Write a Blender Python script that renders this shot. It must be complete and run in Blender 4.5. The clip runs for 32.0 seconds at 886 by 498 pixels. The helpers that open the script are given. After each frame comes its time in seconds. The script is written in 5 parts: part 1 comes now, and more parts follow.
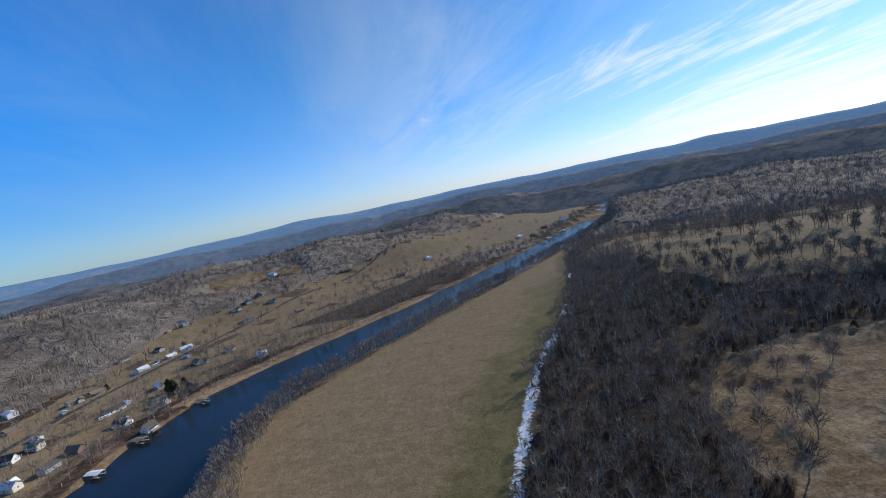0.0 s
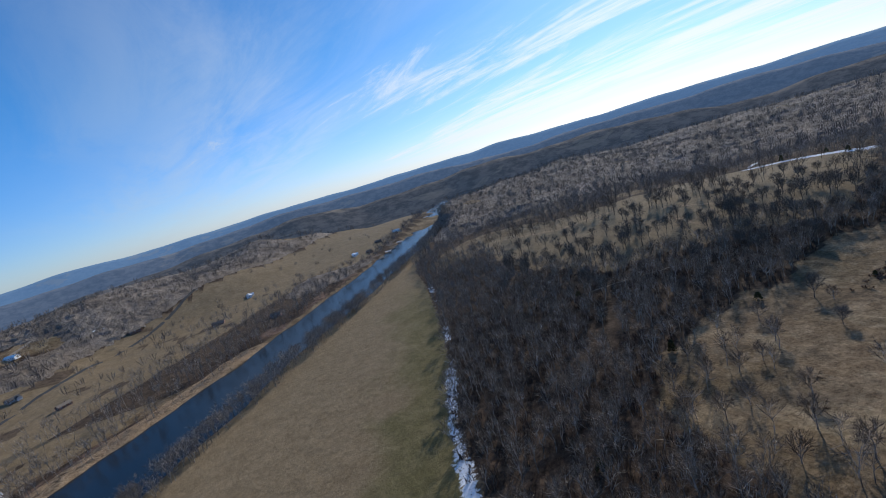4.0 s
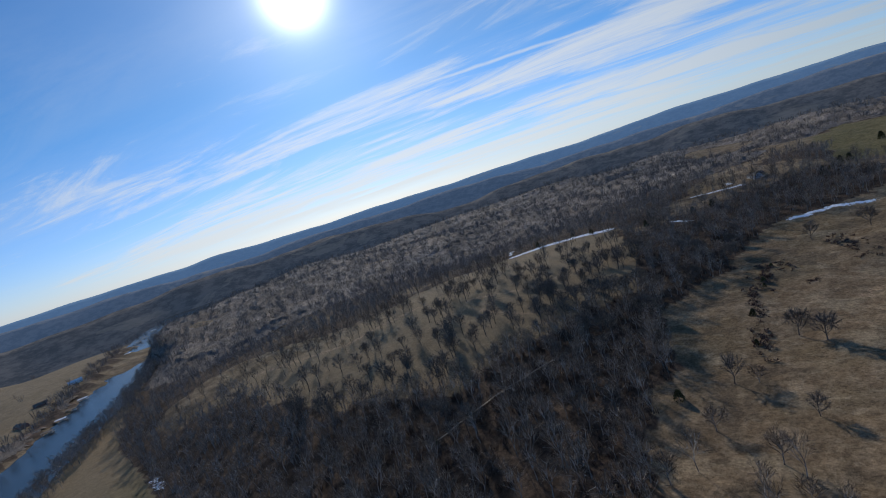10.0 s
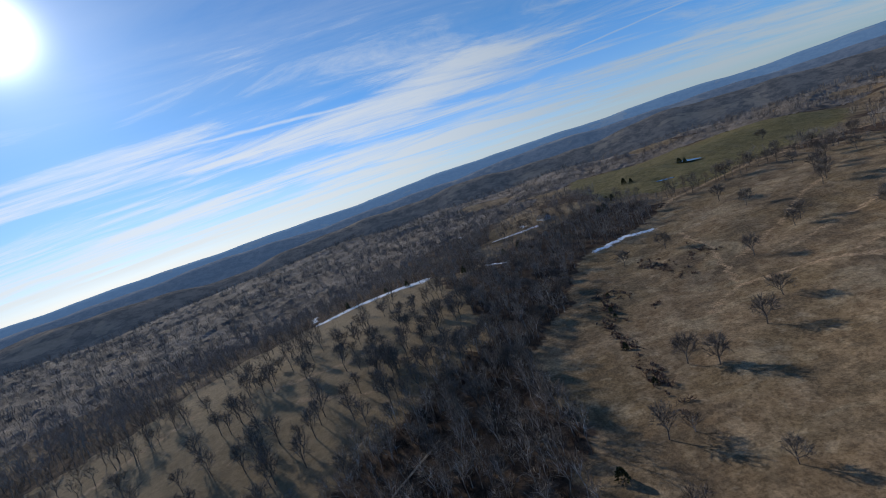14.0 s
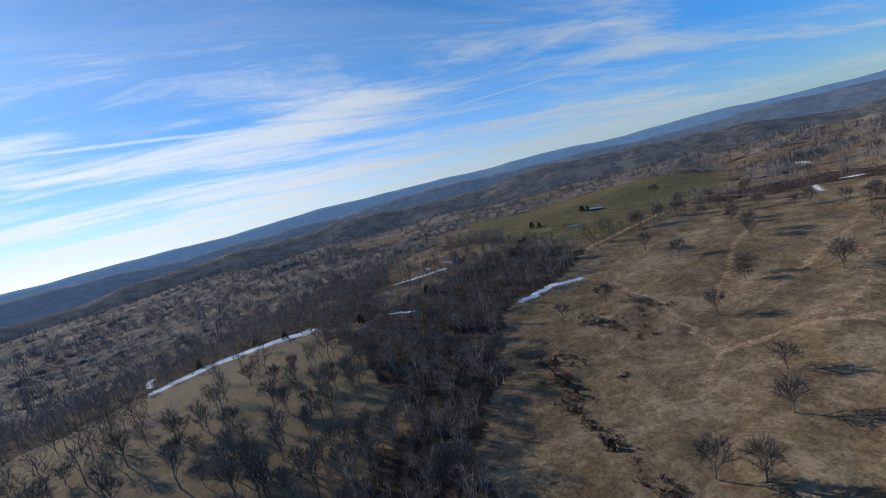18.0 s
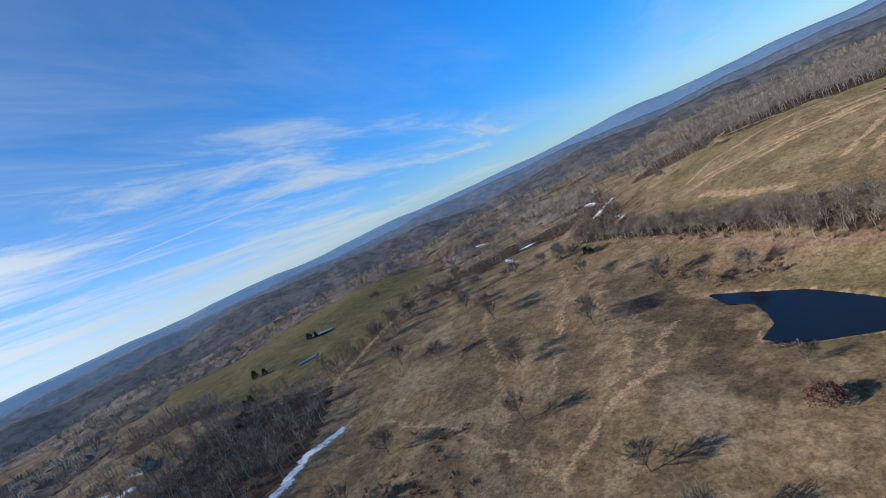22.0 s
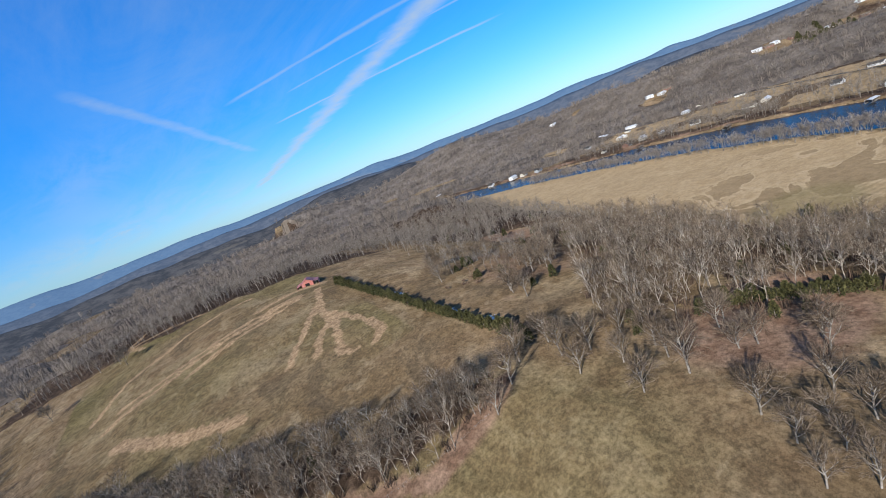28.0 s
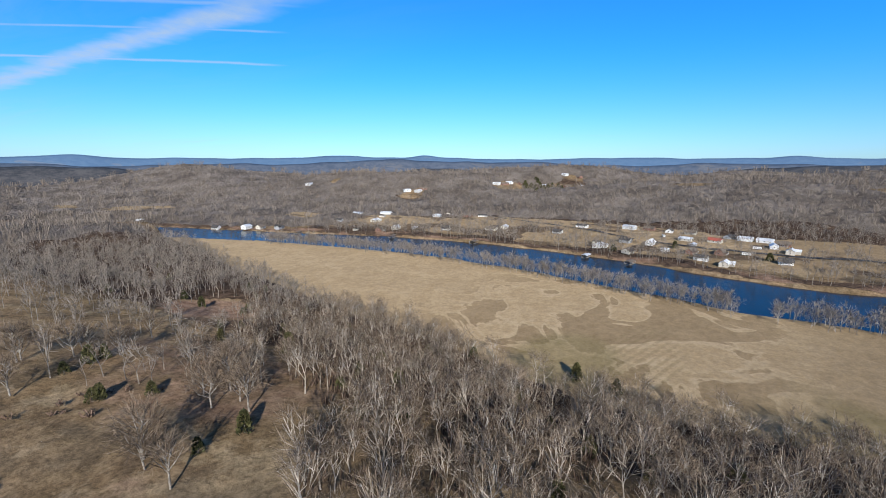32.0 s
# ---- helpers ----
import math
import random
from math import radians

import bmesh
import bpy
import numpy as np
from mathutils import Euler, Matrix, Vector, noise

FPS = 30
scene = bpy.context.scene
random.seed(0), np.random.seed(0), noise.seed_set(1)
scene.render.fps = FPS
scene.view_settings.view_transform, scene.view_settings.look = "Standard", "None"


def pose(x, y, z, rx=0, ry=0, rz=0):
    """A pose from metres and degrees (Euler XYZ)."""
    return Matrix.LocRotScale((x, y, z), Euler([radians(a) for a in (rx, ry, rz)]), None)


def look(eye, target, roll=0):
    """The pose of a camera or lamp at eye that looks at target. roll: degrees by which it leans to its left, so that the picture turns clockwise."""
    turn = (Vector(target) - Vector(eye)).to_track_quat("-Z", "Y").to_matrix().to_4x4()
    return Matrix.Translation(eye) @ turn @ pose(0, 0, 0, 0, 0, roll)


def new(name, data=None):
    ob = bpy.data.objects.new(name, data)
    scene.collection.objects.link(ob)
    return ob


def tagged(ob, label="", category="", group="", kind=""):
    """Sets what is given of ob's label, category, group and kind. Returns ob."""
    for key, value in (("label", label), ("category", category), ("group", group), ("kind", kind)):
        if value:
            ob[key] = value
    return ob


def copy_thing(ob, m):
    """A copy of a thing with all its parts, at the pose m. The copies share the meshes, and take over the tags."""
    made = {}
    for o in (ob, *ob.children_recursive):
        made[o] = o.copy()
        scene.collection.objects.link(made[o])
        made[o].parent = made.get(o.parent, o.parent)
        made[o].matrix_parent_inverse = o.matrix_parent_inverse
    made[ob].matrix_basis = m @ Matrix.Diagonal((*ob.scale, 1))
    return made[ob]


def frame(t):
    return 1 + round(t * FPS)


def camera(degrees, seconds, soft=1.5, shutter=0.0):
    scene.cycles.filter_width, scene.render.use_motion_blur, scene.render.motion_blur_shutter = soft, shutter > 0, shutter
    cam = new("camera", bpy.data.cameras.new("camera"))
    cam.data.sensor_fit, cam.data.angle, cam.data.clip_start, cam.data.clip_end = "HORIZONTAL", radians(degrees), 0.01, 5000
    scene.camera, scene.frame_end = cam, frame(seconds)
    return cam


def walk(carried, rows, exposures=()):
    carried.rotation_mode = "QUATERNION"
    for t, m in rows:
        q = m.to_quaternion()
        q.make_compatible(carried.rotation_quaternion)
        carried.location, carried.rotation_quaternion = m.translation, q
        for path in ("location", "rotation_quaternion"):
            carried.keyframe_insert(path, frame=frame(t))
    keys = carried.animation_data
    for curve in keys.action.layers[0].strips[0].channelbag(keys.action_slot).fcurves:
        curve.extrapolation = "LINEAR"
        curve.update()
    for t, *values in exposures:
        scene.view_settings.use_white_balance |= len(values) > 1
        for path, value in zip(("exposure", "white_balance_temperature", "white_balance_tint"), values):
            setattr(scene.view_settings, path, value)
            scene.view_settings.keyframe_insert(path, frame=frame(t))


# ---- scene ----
# >>path
cam = camera(87.21, 32.0, 1.0)
PATH = [
    (0.0, pose(-0.00, -0.00, 149.07, 82.828, 11.958, -1.493)),
    (0.5, pose(-4.44, 13.79, 148.81, 82.258, 12.903, -4.595)),
    (1.0, pose(-8.24, 27.59, 148.54, 81.667, 13.615, -7.354)),
    (1.5, pose(-11.39, 41.38, 148.23, 81.041, 14.395, -9.947)),
    (2.0, pose(-13.91, 55.16, 147.90, 80.519, 14.948, -12.407)),
    (2.5, pose(-15.78, 68.93, 147.52, 80.300, 15.216, -14.922)),
    (3.0, pose(-17.00, 82.70, 147.10, 79.863, 15.715, -18.024)),
    (3.5, pose(-17.57, 96.45, 146.64, 79.354, 16.246, -21.561)),
    (4.0, pose(-17.47, 110.18, 146.13, 78.935, 16.624, -25.371)),
    (4.5, pose(-16.71, 123.87, 145.58, 78.787, 16.677, -29.283)),
    (5.0, pose(-15.29, 137.48, 145.00, 79.106, 16.250, -33.124)),
    (5.5, pose(-13.22, 150.98, 144.41, 79.713, 15.490, -36.622)),
    (6.0, pose(-10.52, 164.31, 143.79, 80.292, 15.040, -39.835)),
    (6.5, pose(-7.21, 177.43, 143.16, 80.728, 15.264, -42.534)),
    (7.0, pose(-3.33, 190.29, 142.50, 81.361, 15.368, -44.933)),
    (7.5, pose(1.12, 202.84, 141.82, 82.117, 15.006, -47.098)),
    (8.0, pose(6.12, 215.05, 141.11, 82.572, 15.519, -49.363)),
    (8.5, pose(11.68, 226.89, 140.36, 82.808, 16.419, -51.620)),
    (9.0, pose(17.77, 238.34, 139.55, 82.739, 17.072, -53.909)),
    (9.5, pose(24.38, 249.37, 138.66, 82.444, 17.543, -56.709)),
    (10.0, pose(31.50, 259.94, 137.68, 82.016, 17.351, -59.905)),
    (10.5, pose(39.11, 270.02, 136.58, 81.427, 17.735, -63.342)),
    (11.0, pose(47.19, 279.53, 135.37, 81.053, 17.999, -66.625)),
    (11.5, pose(55.72, 288.45, 134.05, 80.697, 18.362, -69.976)),
    (12.0, pose(64.70, 296.71, 132.64, 80.493, 18.660, -73.321)),
    (12.5, pose(74.12, 304.28, 131.18, 80.358, 18.459, -76.876)),
    (13.0, pose(83.97, 311.14, 129.71, 80.248, 18.824, -80.661)),
    (13.5, pose(94.25, 317.27, 128.31, 80.575, 18.799, -84.463)),
    (14.0, pose(104.93, 322.66, 127.01, 81.034, 18.696, -88.295)),
    (14.5, pose(115.98, 327.32, 125.87, 81.655, 18.019, -92.195)),
    (15.0, pose(127.33, 331.28, 124.87, 82.643, 16.613, -94.598)),
    (15.5, pose(138.94, 334.55, 124.01, 83.470, 14.517, -95.996)),
    (16.0, pose(150.74, 337.16, 123.25, 83.679, 12.898, -97.463)),
    (16.5, pose(162.71, 339.12, 122.55, 83.456, 11.896, -98.927)),
    (17.0, pose(174.79, 340.40, 121.86, 82.975, 11.656, -100.334)),
    (17.5, pose(186.95, 340.97, 121.17, 82.404, 12.327, -101.645)),
    (18.0, pose(199.15, 340.80, 120.47, 81.907, 14.064, -102.828)),
    (18.5, pose(211.33, 339.80, 119.78, 81.619, 15.449, -104.734)),
    (19.0, pose(223.42, 337.90, 119.13, 81.253, 17.917, -107.493)),
    (19.5, pose(235.32, 335.00, 118.58, 81.048, 20.711, -112.367)),
    (20.0, pose(246.90, 331.02, 118.18, 81.061, 22.741, -118.606)),
    (20.5, pose(258.00, 325.91, 117.95, 81.334, 24.174, -124.656)),
    (21.0, pose(268.45, 319.64, 117.90, 82.740, 24.989, -128.786)),
    (21.5, pose(278.09, 312.21, 118.03, 84.042, 25.524, -133.321)),
    (22.0, pose(286.78, 303.69, 118.31, 83.978, 25.169, -140.528)),
    (22.5, pose(294.40, 294.15, 118.69, 82.812, 25.538, -148.606)),
    (23.0, pose(300.84, 283.75, 119.13, 81.248, 26.992, -156.624)),
    (23.5, pose(306.00, 272.66, 119.55, 79.709, 28.198, -164.342)),
    (24.0, pose(309.83, 261.04, 119.90, 78.816, 28.132, -171.370)),
    (24.5, pose(312.31, 249.04, 120.10, 79.021, 26.366, -177.634)),
    (25.0, pose(313.46, 236.80, 120.11, 79.063, 25.332, 177.731)),
    (25.5, pose(313.32, 224.40, 119.89, 78.887, 24.840, 174.101)),
    (26.0, pose(311.96, 211.94, 119.45, 78.515, 24.708, 170.879)),
    (26.5, pose(309.45, 199.49, 118.77, 77.998, 24.753, 167.483)),
    (27.0, pose(305.84, 187.12, 117.90, 77.404, 24.781, 163.339)),
    (27.5, pose(301.19, 174.88, 116.85, 76.916, 22.759, 156.681)),
    (28.0, pose(295.53, 162.86, 115.66, 76.766, 21.092, 151.179)),
    (28.5, pose(288.94, 151.11, 114.35, 75.881, 20.561, 144.569)),
    (29.0, pose(281.48, 139.68, 112.96, 75.187, 18.562, 138.478)),
    (29.5, pose(273.27, 128.59, 111.52, 76.000, 15.314, 133.969)),
    (30.0, pose(264.41, 117.85, 110.05, 77.029, 11.685, 130.555)),
    (30.5, pose(254.98, 107.46, 108.58, 77.711, 8.444, 127.720)),
    (31.0, pose(245.05, 97.42, 107.12, 78.118, 6.101, 125.201)),
    (31.5, pose(234.66, 87.73, 105.70, 78.663, 2.931, 123.354)),
    (32.0, pose(223.84, 78.41, 104.30, 79.211, -0.001, 122.504)),
]
EXPOSURES = [(0.0, 0.05), (4.5, -0.06), (7.0, -0.22), (10.0, -0.36), (14.0, -0.32), (19.0, -0.04), (22.0, 0.12), (25.0, 0.14), (28.0, 0.08), (32.0, 0.13)]
walk(cam, PATH, EXPOSURES)


# ---------------------------------------------------------------- daylight
SUN_AZ, SUN_EL = 49.8, 24.0          # degrees from +y towards +x, and above the horizon
sun_way = Vector((math.sin(radians(SUN_AZ)) * math.cos(radians(SUN_EL)), math.cos(radians(SUN_AZ)) * math.cos(radians(SUN_EL)), math.sin(radians(SUN_EL))))


class Nodes:
    """Short hand for a node tree."""

    def __init__(self, tree):
        self.tree = tree
        tree.nodes.clear()

    def add(self, kind, **sockets):
        n = self.tree.nodes.new(kind)
        for k, v in sockets.items():
            self.put(n.inputs[k.replace("_", " ")], v)
        return n

    def put(self, socket, v):
        if isinstance(v, bpy.types.NodeSocket):
            self.tree.links.new(v, socket)
        elif isinstance(v, bpy.types.Node):
            self.tree.links.new(v.outputs[0], socket)
        else:
            socket.default_value = v

    def math(self, op, *args, clamp=False):
        n = self.tree.nodes.new("ShaderNodeMath")
        n.operation, n.use_clamp = op, clamp
        for i, v in enumerate(args):
            self.put(n.inputs[i], v)
        return n.outputs[0]

    def vec(self, op, *args):
        n = self.tree.nodes.new("ShaderNodeVectorMath")
        n.operation = op
        for i, v in enumerate(args):
            self.put(n.inputs[i], v)
        return n.outputs["Value"] if op in ("DOT_PRODUCT", "LENGTH") else n.outputs[0]

    def mix(self, fac, a, b, blend="MIX"):
        n = self.tree.nodes.new("ShaderNodeMix")
        n.data_type, n.blend_type = "RGBA", blend
        self.put(n.inputs[0], fac), self.put(n.inputs[6], a), self.put(n.inputs[7], b)
        return n.outputs[2]

    def noise(self, vector, scale, detail=3.0, rough=0.55, distort=0.0):
        n = self.add("ShaderNodeTexNoise", Vector=vector, Scale=scale, Detail=detail, Roughness=rough, Distortion=distort)
        return n.outputs["Fac"]

    def ramp(self, fac, lo, hi):
        """0 below lo, 1 above hi, smooth between."""
        n = self.tree.nodes.new("ShaderNodeMapRange")
        n.interpolation_type = "SMOOTHSTEP"
        self.put(n.inputs[0], fac)
        n.inputs[1].default_value, n.inputs[2].default_value = lo, hi
        return n.outputs[0]


def rgb(r, g, b):
    return (r, g, b, 1.0)


def make_world():
    world = bpy.data.worlds.new("sky")
    scene.world = world
    world.use_nodes = True
    n = Nodes(world.node_tree)
    sky = n.add("ShaderNodeTexSky")
    sky.sky_type, sky.sun_disc = "NISHITA", False
    sky.sun_elevation, sky.sun_rotation = radians(SUN_EL), radians(SUN_AZ)
    sky.altitude, sky.air_density, sky.dust_density, sky.ozone_density = 250, 1.0, 0.08, 3.0
    way = n.add("ShaderNodeTexCoord").outputs["Generated"]
    sep = n.add("ShaderNodeSeparateXYZ", Vector=way)
    up = n.math("MAXIMUM", sep.outputs[2], 0.0)
    tint = n.mix(n.ramp(up, 0.0, 0.30), rgb(0.70, 0.88, 1.42), rgb(0.42, 0.87, 1.27))
    away = n.ramp(n.vec("DOT_PRODUCT", n.vec("NORMALIZE", way), tuple(sun_way)), 0.75, -0.35)
    tint = n.mix(away, tint, n.mix(1.0, tint, n.mix(n.ramp(up, 0.0, 0.22), rgb(0.72, 1.0, 1.07), rgb(0.36, 1.03, 1.22)), "MULTIPLY"))
    across = n.math("MULTIPLY", n.math("SUBTRACT", 1.0, n.ramp(n.math("ABSOLUTE", n.math("ADD", n.vec("DOT_PRODUCT", n.vec("NORMALIZE", way), tuple(sun_way)), 0.05)), 0.05, 0.75)), n.ramp(up, 0.05, 0.35))
    tint = n.mix(across, tint, n.mix(1.0, tint, rgb(0.95, 1.30, 1.48), "MULTIPLY"))
    tint = n.mix(n.ramp(up, 0.58, 0.95), tint, n.mix(1.0, tint, rgb(1.05, 0.56, 0.38), "MULTIPLY"))
    deep = n.mix(1.0, sky.outputs[0], tint, "MULTIPLY")
    # high cirrus drawn out along one wind
    over = n.math("ADD", up, 0.07)
    flat = n.add("ShaderNodeCombineXYZ", X=n.math("DIVIDE", sep.outputs[0], over), Y=n.math("DIVIDE", sep.outputs[1], over))
    turn = n.add("ShaderNodeVectorRotate", Vector=flat, Angle=radians(78.0))
    turn.rotation_type = "Z_AXIS"
    long_way = n.vec("MULTIPLY", turn, (0.24, 1.15, 1.0))
    streak = n.noise(long_way, 1.0, 8.0, 0.60, 0.30)
    clump = n.noise(n.vec("MULTIPLY", turn, (0.42, 1.25, 1.0)), 1.3, 9.0, 0.68, 0.8)
    broad = n.noise(n.vec("MULTIPLY", turn, (0.22, 0.5, 1.0)), 0.8, 2.0, 0.5)
    toward = n.vec("DOT_PRODUCT", way, (math.sin(radians(82)), math.cos(radians(82)), 0.0))
    body = n.math("ADD", n.math("MULTIPLY", streak, 0.42), n.math("MULTIPLY", clump, 0.58))
    bank = n.math("MULTIPLY", n.math("SUBTRACT", 1.0, n.ramp(up, 0.02, 0.30)), n.ramp(toward, 0.15, 0.75))
    cover = n.math("ADD", n.math("ADD", n.math("MULTIPLY", n.ramp(toward, -0.30, 0.85), 0.18), n.math("MULTIPLY", bank, 0.105)), n.math("MULTIPLY", n.math("SUBTRACT", broad, 0.5), 0.70))
    wisp = n.ramp(n.math("ADD", body, cover), 0.64, 0.86)
    low = n.math("SUBTRACT", 1.0, n.ramp(up, 0.20, 0.52))
    wisp = n.math("MULTIPLY", wisp, n.math("MULTIPLY", low, n.ramp(up, 0.004, 0.03)))
    # old trails of aircraft, straight in the plane of the clouds
    trail = None
    for ax, ay, bx, by, wide, soft in TRAILS:
        dx, dy = bx - ax, by - ay
        size = math.hypot(dx, dy)
        dx, dy = dx / size, dy / size
        rel = n.vec("SUBTRACT", flat, (ax, ay, 0))
        s = n.vec("DOT_PRODUCT", rel, (dx, dy, 0))
        wob = n.math("MULTIPLY", n.math("SUBTRACT", n.noise(flat, 3.0, 3.0), 0.5), wide * 1.3)
        q = n.math("ABSOLUTE", n.math("ADD", n.vec("DOT_PRODUCT", rel, (-dy, dx, 0)), wob))
        band = n.math("SUBTRACT", 1.0, n.ramp(q, 0.0, wide))
        ends = n.math("MULTIPLY", n.ramp(s, 0.0, size * 0.12), n.math("SUBTRACT", 1.0, n.ramp(s, size * 0.85, size)))
        one = n.math("MULTIPLY", n.math("MULTIPLY", band, ends), n.math("MULTIPLY", soft, n.math("ADD", 0.45, n.math("MULTIPLY", 0.95, n.noise(flat, 7.0, 5.0, 0.7)))))
        trail = one if trail is None else n.math("MAXIMUM", trail, one)
    if trail is not None:
        wisp = n.math("MAXIMUM", wisp, trail)
    wisp = n.math("MAXIMUM", wisp, n.math("MULTIPLY", n.math("MULTIPLY", n.ramp(broad, 0.36, 0.66), n.ramp(n.math("ADD", n.math("MULTIPLY", clump, 0.5), n.math("MULTIPLY", streak, 0.5)), 0.36, 0.62)), n.math("MULTIPLY", n.ramp(toward, -1.1, 0.3), 0.44)))
    # the sun's own glare in thin cloud
    near = n.vec("DOT_PRODUCT", n.vec("NORMALIZE", way), tuple(sun_way))
    halo = n.math("POWER", n.math("MAXIMUM", near, 0.0), 90.0)
    wide = n.math("POWER", n.math("MAXIMUM", near, 0.0), 14.0)
    core = n.math("POWER", n.math("MAXIMUM", near, 0.0), 900.0)
    white = n.mix(n.ramp(near, 0.45, 0.95), rgb(4.9, 5.7, 6.4), rgb(9.2, 9.5, 9.6))
    both = n.mix(n.math("MULTIPLY", wisp, 0.78), deep, white)
    glare = n.math("ADD", n.math("ADD", n.math("MULTIPLY", wide, 1.3), n.math("MULTIPLY", halo, 3.0)), n.math("MULTIPLY", core, 30.0))
    lit = n.add("ShaderNodeCombineXYZ", X=glare, Y=glare, Z=glare)
    out = n.mix(1.0, both, lit, "ADD")
    bg = n.add("ShaderNodeBackground", Color=out, Strength=0.102)
    n.add("ShaderNodeOutputWorld", Surface=bg)


TRAILS = [  # straight lines in the cloud plane: from, to, half width, strength
    (-1.0, -9.0, -1.76, -1.5, 0.20, 0.85), (-0.85, -4.55, -2.6, -3.0, 0.055, 0.75), (-0.4, -3.6, -1.9, -2.0, 0.05, 0.5), (-0.85, -3.7, -2.1, -2.4, 0.035, 0.5), (0.35, -2.5, -0.85, -5.6, 0.09, 0.45),
    (2.9, 2.3, 4.5, -1.1, 0.07, 0.7), (4.5, -1.1, 3.5, -3.2, 0.06, 0.6), (2.55, 3.6, 2.8, 1.7, 0.10, 0.7)]
make_world()
sun_lamp = bpy.data.lights.new("sun", "SUN")
sun_lamp.energy, sun_lamp.angle, sun_lamp.color = 5.0, radians(0.55), (1.0, 0.955, 0.885)
sun = new("sun", sun_lamp)
sun.matrix_world = look(tuple(sun_way * 400), (0, 0, 0))


# ---------------------------------------------------------------- materials
def shader(name, colour, rough=0.85, spec=0.3, metal=0.0, bump=None, extra=None, dull=0.0):
    """colour and bump are functions of (Nodes) that give sockets, or plain values."""
    m = bpy.data.materials.new(name)
    m.use_nodes = True
    n = Nodes(m.node_tree)
    b = n.add("ShaderNodeBsdfPrincipled", Roughness=rough, Metallic=metal)
    b.inputs["Specular IOR Level"].default_value = spec
    n.put(b.inputs["Base Color"], colour(n) if callable(colour) else colour)
    if dull:
        b.inputs["Diffuse Roughness"].default_value = dull
    if bump:
        h, strength, size = bump(n)
        k = n.add("ShaderNodeBump", Strength=strength, Distance=size, Height=h)
        n.put(b.inputs["Normal"], k.outputs[0])
    if extra:
        extra(n, b)
    n.add("ShaderNodeOutputMaterial", Surface=b)
    return m


def place(n):
    return n.add("ShaderNodeNewGeometry").outputs["Position"]


def mottled(a, b, scale, detail=3.0, vary=0.25):
    """Two tones by noise at one scale, with a second, finer scale and a tone of each thing's own."""
    def colour(n):
        p = place(n)
        f = n.ramp(n.noise(p, scale, detail), 0.3, 0.7)
        c = n.mix(f, rgb(*a), rgb(*b))
        fine = n.math("ADD", n.math("MULTIPLY", n.noise(p, scale * 7.3, 2.0), vary * 2), 1 - vary)
        own = n.math("ADD", n.math("MULTIPLY", n.add("ShaderNodeObjectInfo").outputs["Random"], vary), 1 - vary / 2)
        k = n.math("MULTIPLY", fine, own)
        return n.mix(1.0, c, n.add("ShaderNodeCombineXYZ", X=k, Y=k, Z=k), "MULTIPLY")
    return colour


def island(a, b, vary=0.35, scale=0.05):
    """Two tones by the lie of the wood and by each loose piece."""
    def colour(n):
        g = n.add("ShaderNodeNewGeometry")
        f = n.math("ADD", n.math("MULTIPLY", n.noise(g.outputs["Position"], scale, 3.0), 0.7), n.math("MULTIPLY", g.outputs["Random Per Island"], 0.4))
        c = n.mix(n.ramp(f, 0.3, 0.8), rgb(*a), rgb(*b))
        k = n.math("ADD", n.math("MULTIPLY", g.outputs["Random Per Island"], vary), 1 - vary / 2)
        return n.mix(1.0, c, n.add("ShaderNodeCombineXYZ", X=k, Y=k, Z=k), "MULTIPLY")
    return colour


BARK = shader("bark", mottled((0.15, 0.130, 0.108), (0.37, 0.335, 0.290), 0.9), 0.9, 0.15)
TWIG = shader("bare_twigs", island((0.072, 0.051, 0.035), (0.250, 0.192, 0.140)), 0.9, 0.12)
# dark oak bark, deepened further so the colour carries the shade of backlit trees
DARK_BACKLIT_BARK = shader("dark_backlit_oak_bark", mottled((0.075, 0.062, 0.050), (0.195, 0.166, 0.136), 0.9), 0.9, 0.12)
WOODBARK = shader("grey_wood_bark", mottled((0.14, 0.112, 0.086), (0.49, 0.435, 0.365), 0.22), 0.88, 0.15)
MIDBARK = shader("hillside_bark", mottled((0.125, 0.105, 0.086), (0.335, 0.295, 0.250), 0.30), 0.9, 0.12)
MIDWOOD = shader("hillside_twigs", island((0.120, 0.097, 0.078), (0.295, 0.250, 0.208), 0.3), 0.9, 0.1)
SCRUB = shader("undergrowth", island((0.050, 0.034, 0.026), (0.150, 0.105, 0.078)), 0.92, 0.08)
CEDAR = shader("cedar_leaves", island((0.034, 0.039, 0.016), (0.112, 0.104, 0.043)), 0.8, 0.2)
RUSSET = shader("russet_leaves", island((0.12, 0.055, 0.04), (0.20, 0.10, 0.07)), 0.8, 0.2)
FARWOOD = shader("far_wood", island((0.132, 0.106, 0.086), (0.250, 0.211, 0.174), 0.2, 0.012), 0.95, 0.05)
CANOPY = shader("far_treetops", mottled((0.130, 0.106, 0.086), (0.238, 0.201, 0.167), 0.02, 8.0, 0.35), 0.95, 0.05, bump=lambda n: (n.noise(place(n), 0.22, 6.0, 0.8), 1.0, 4.0))


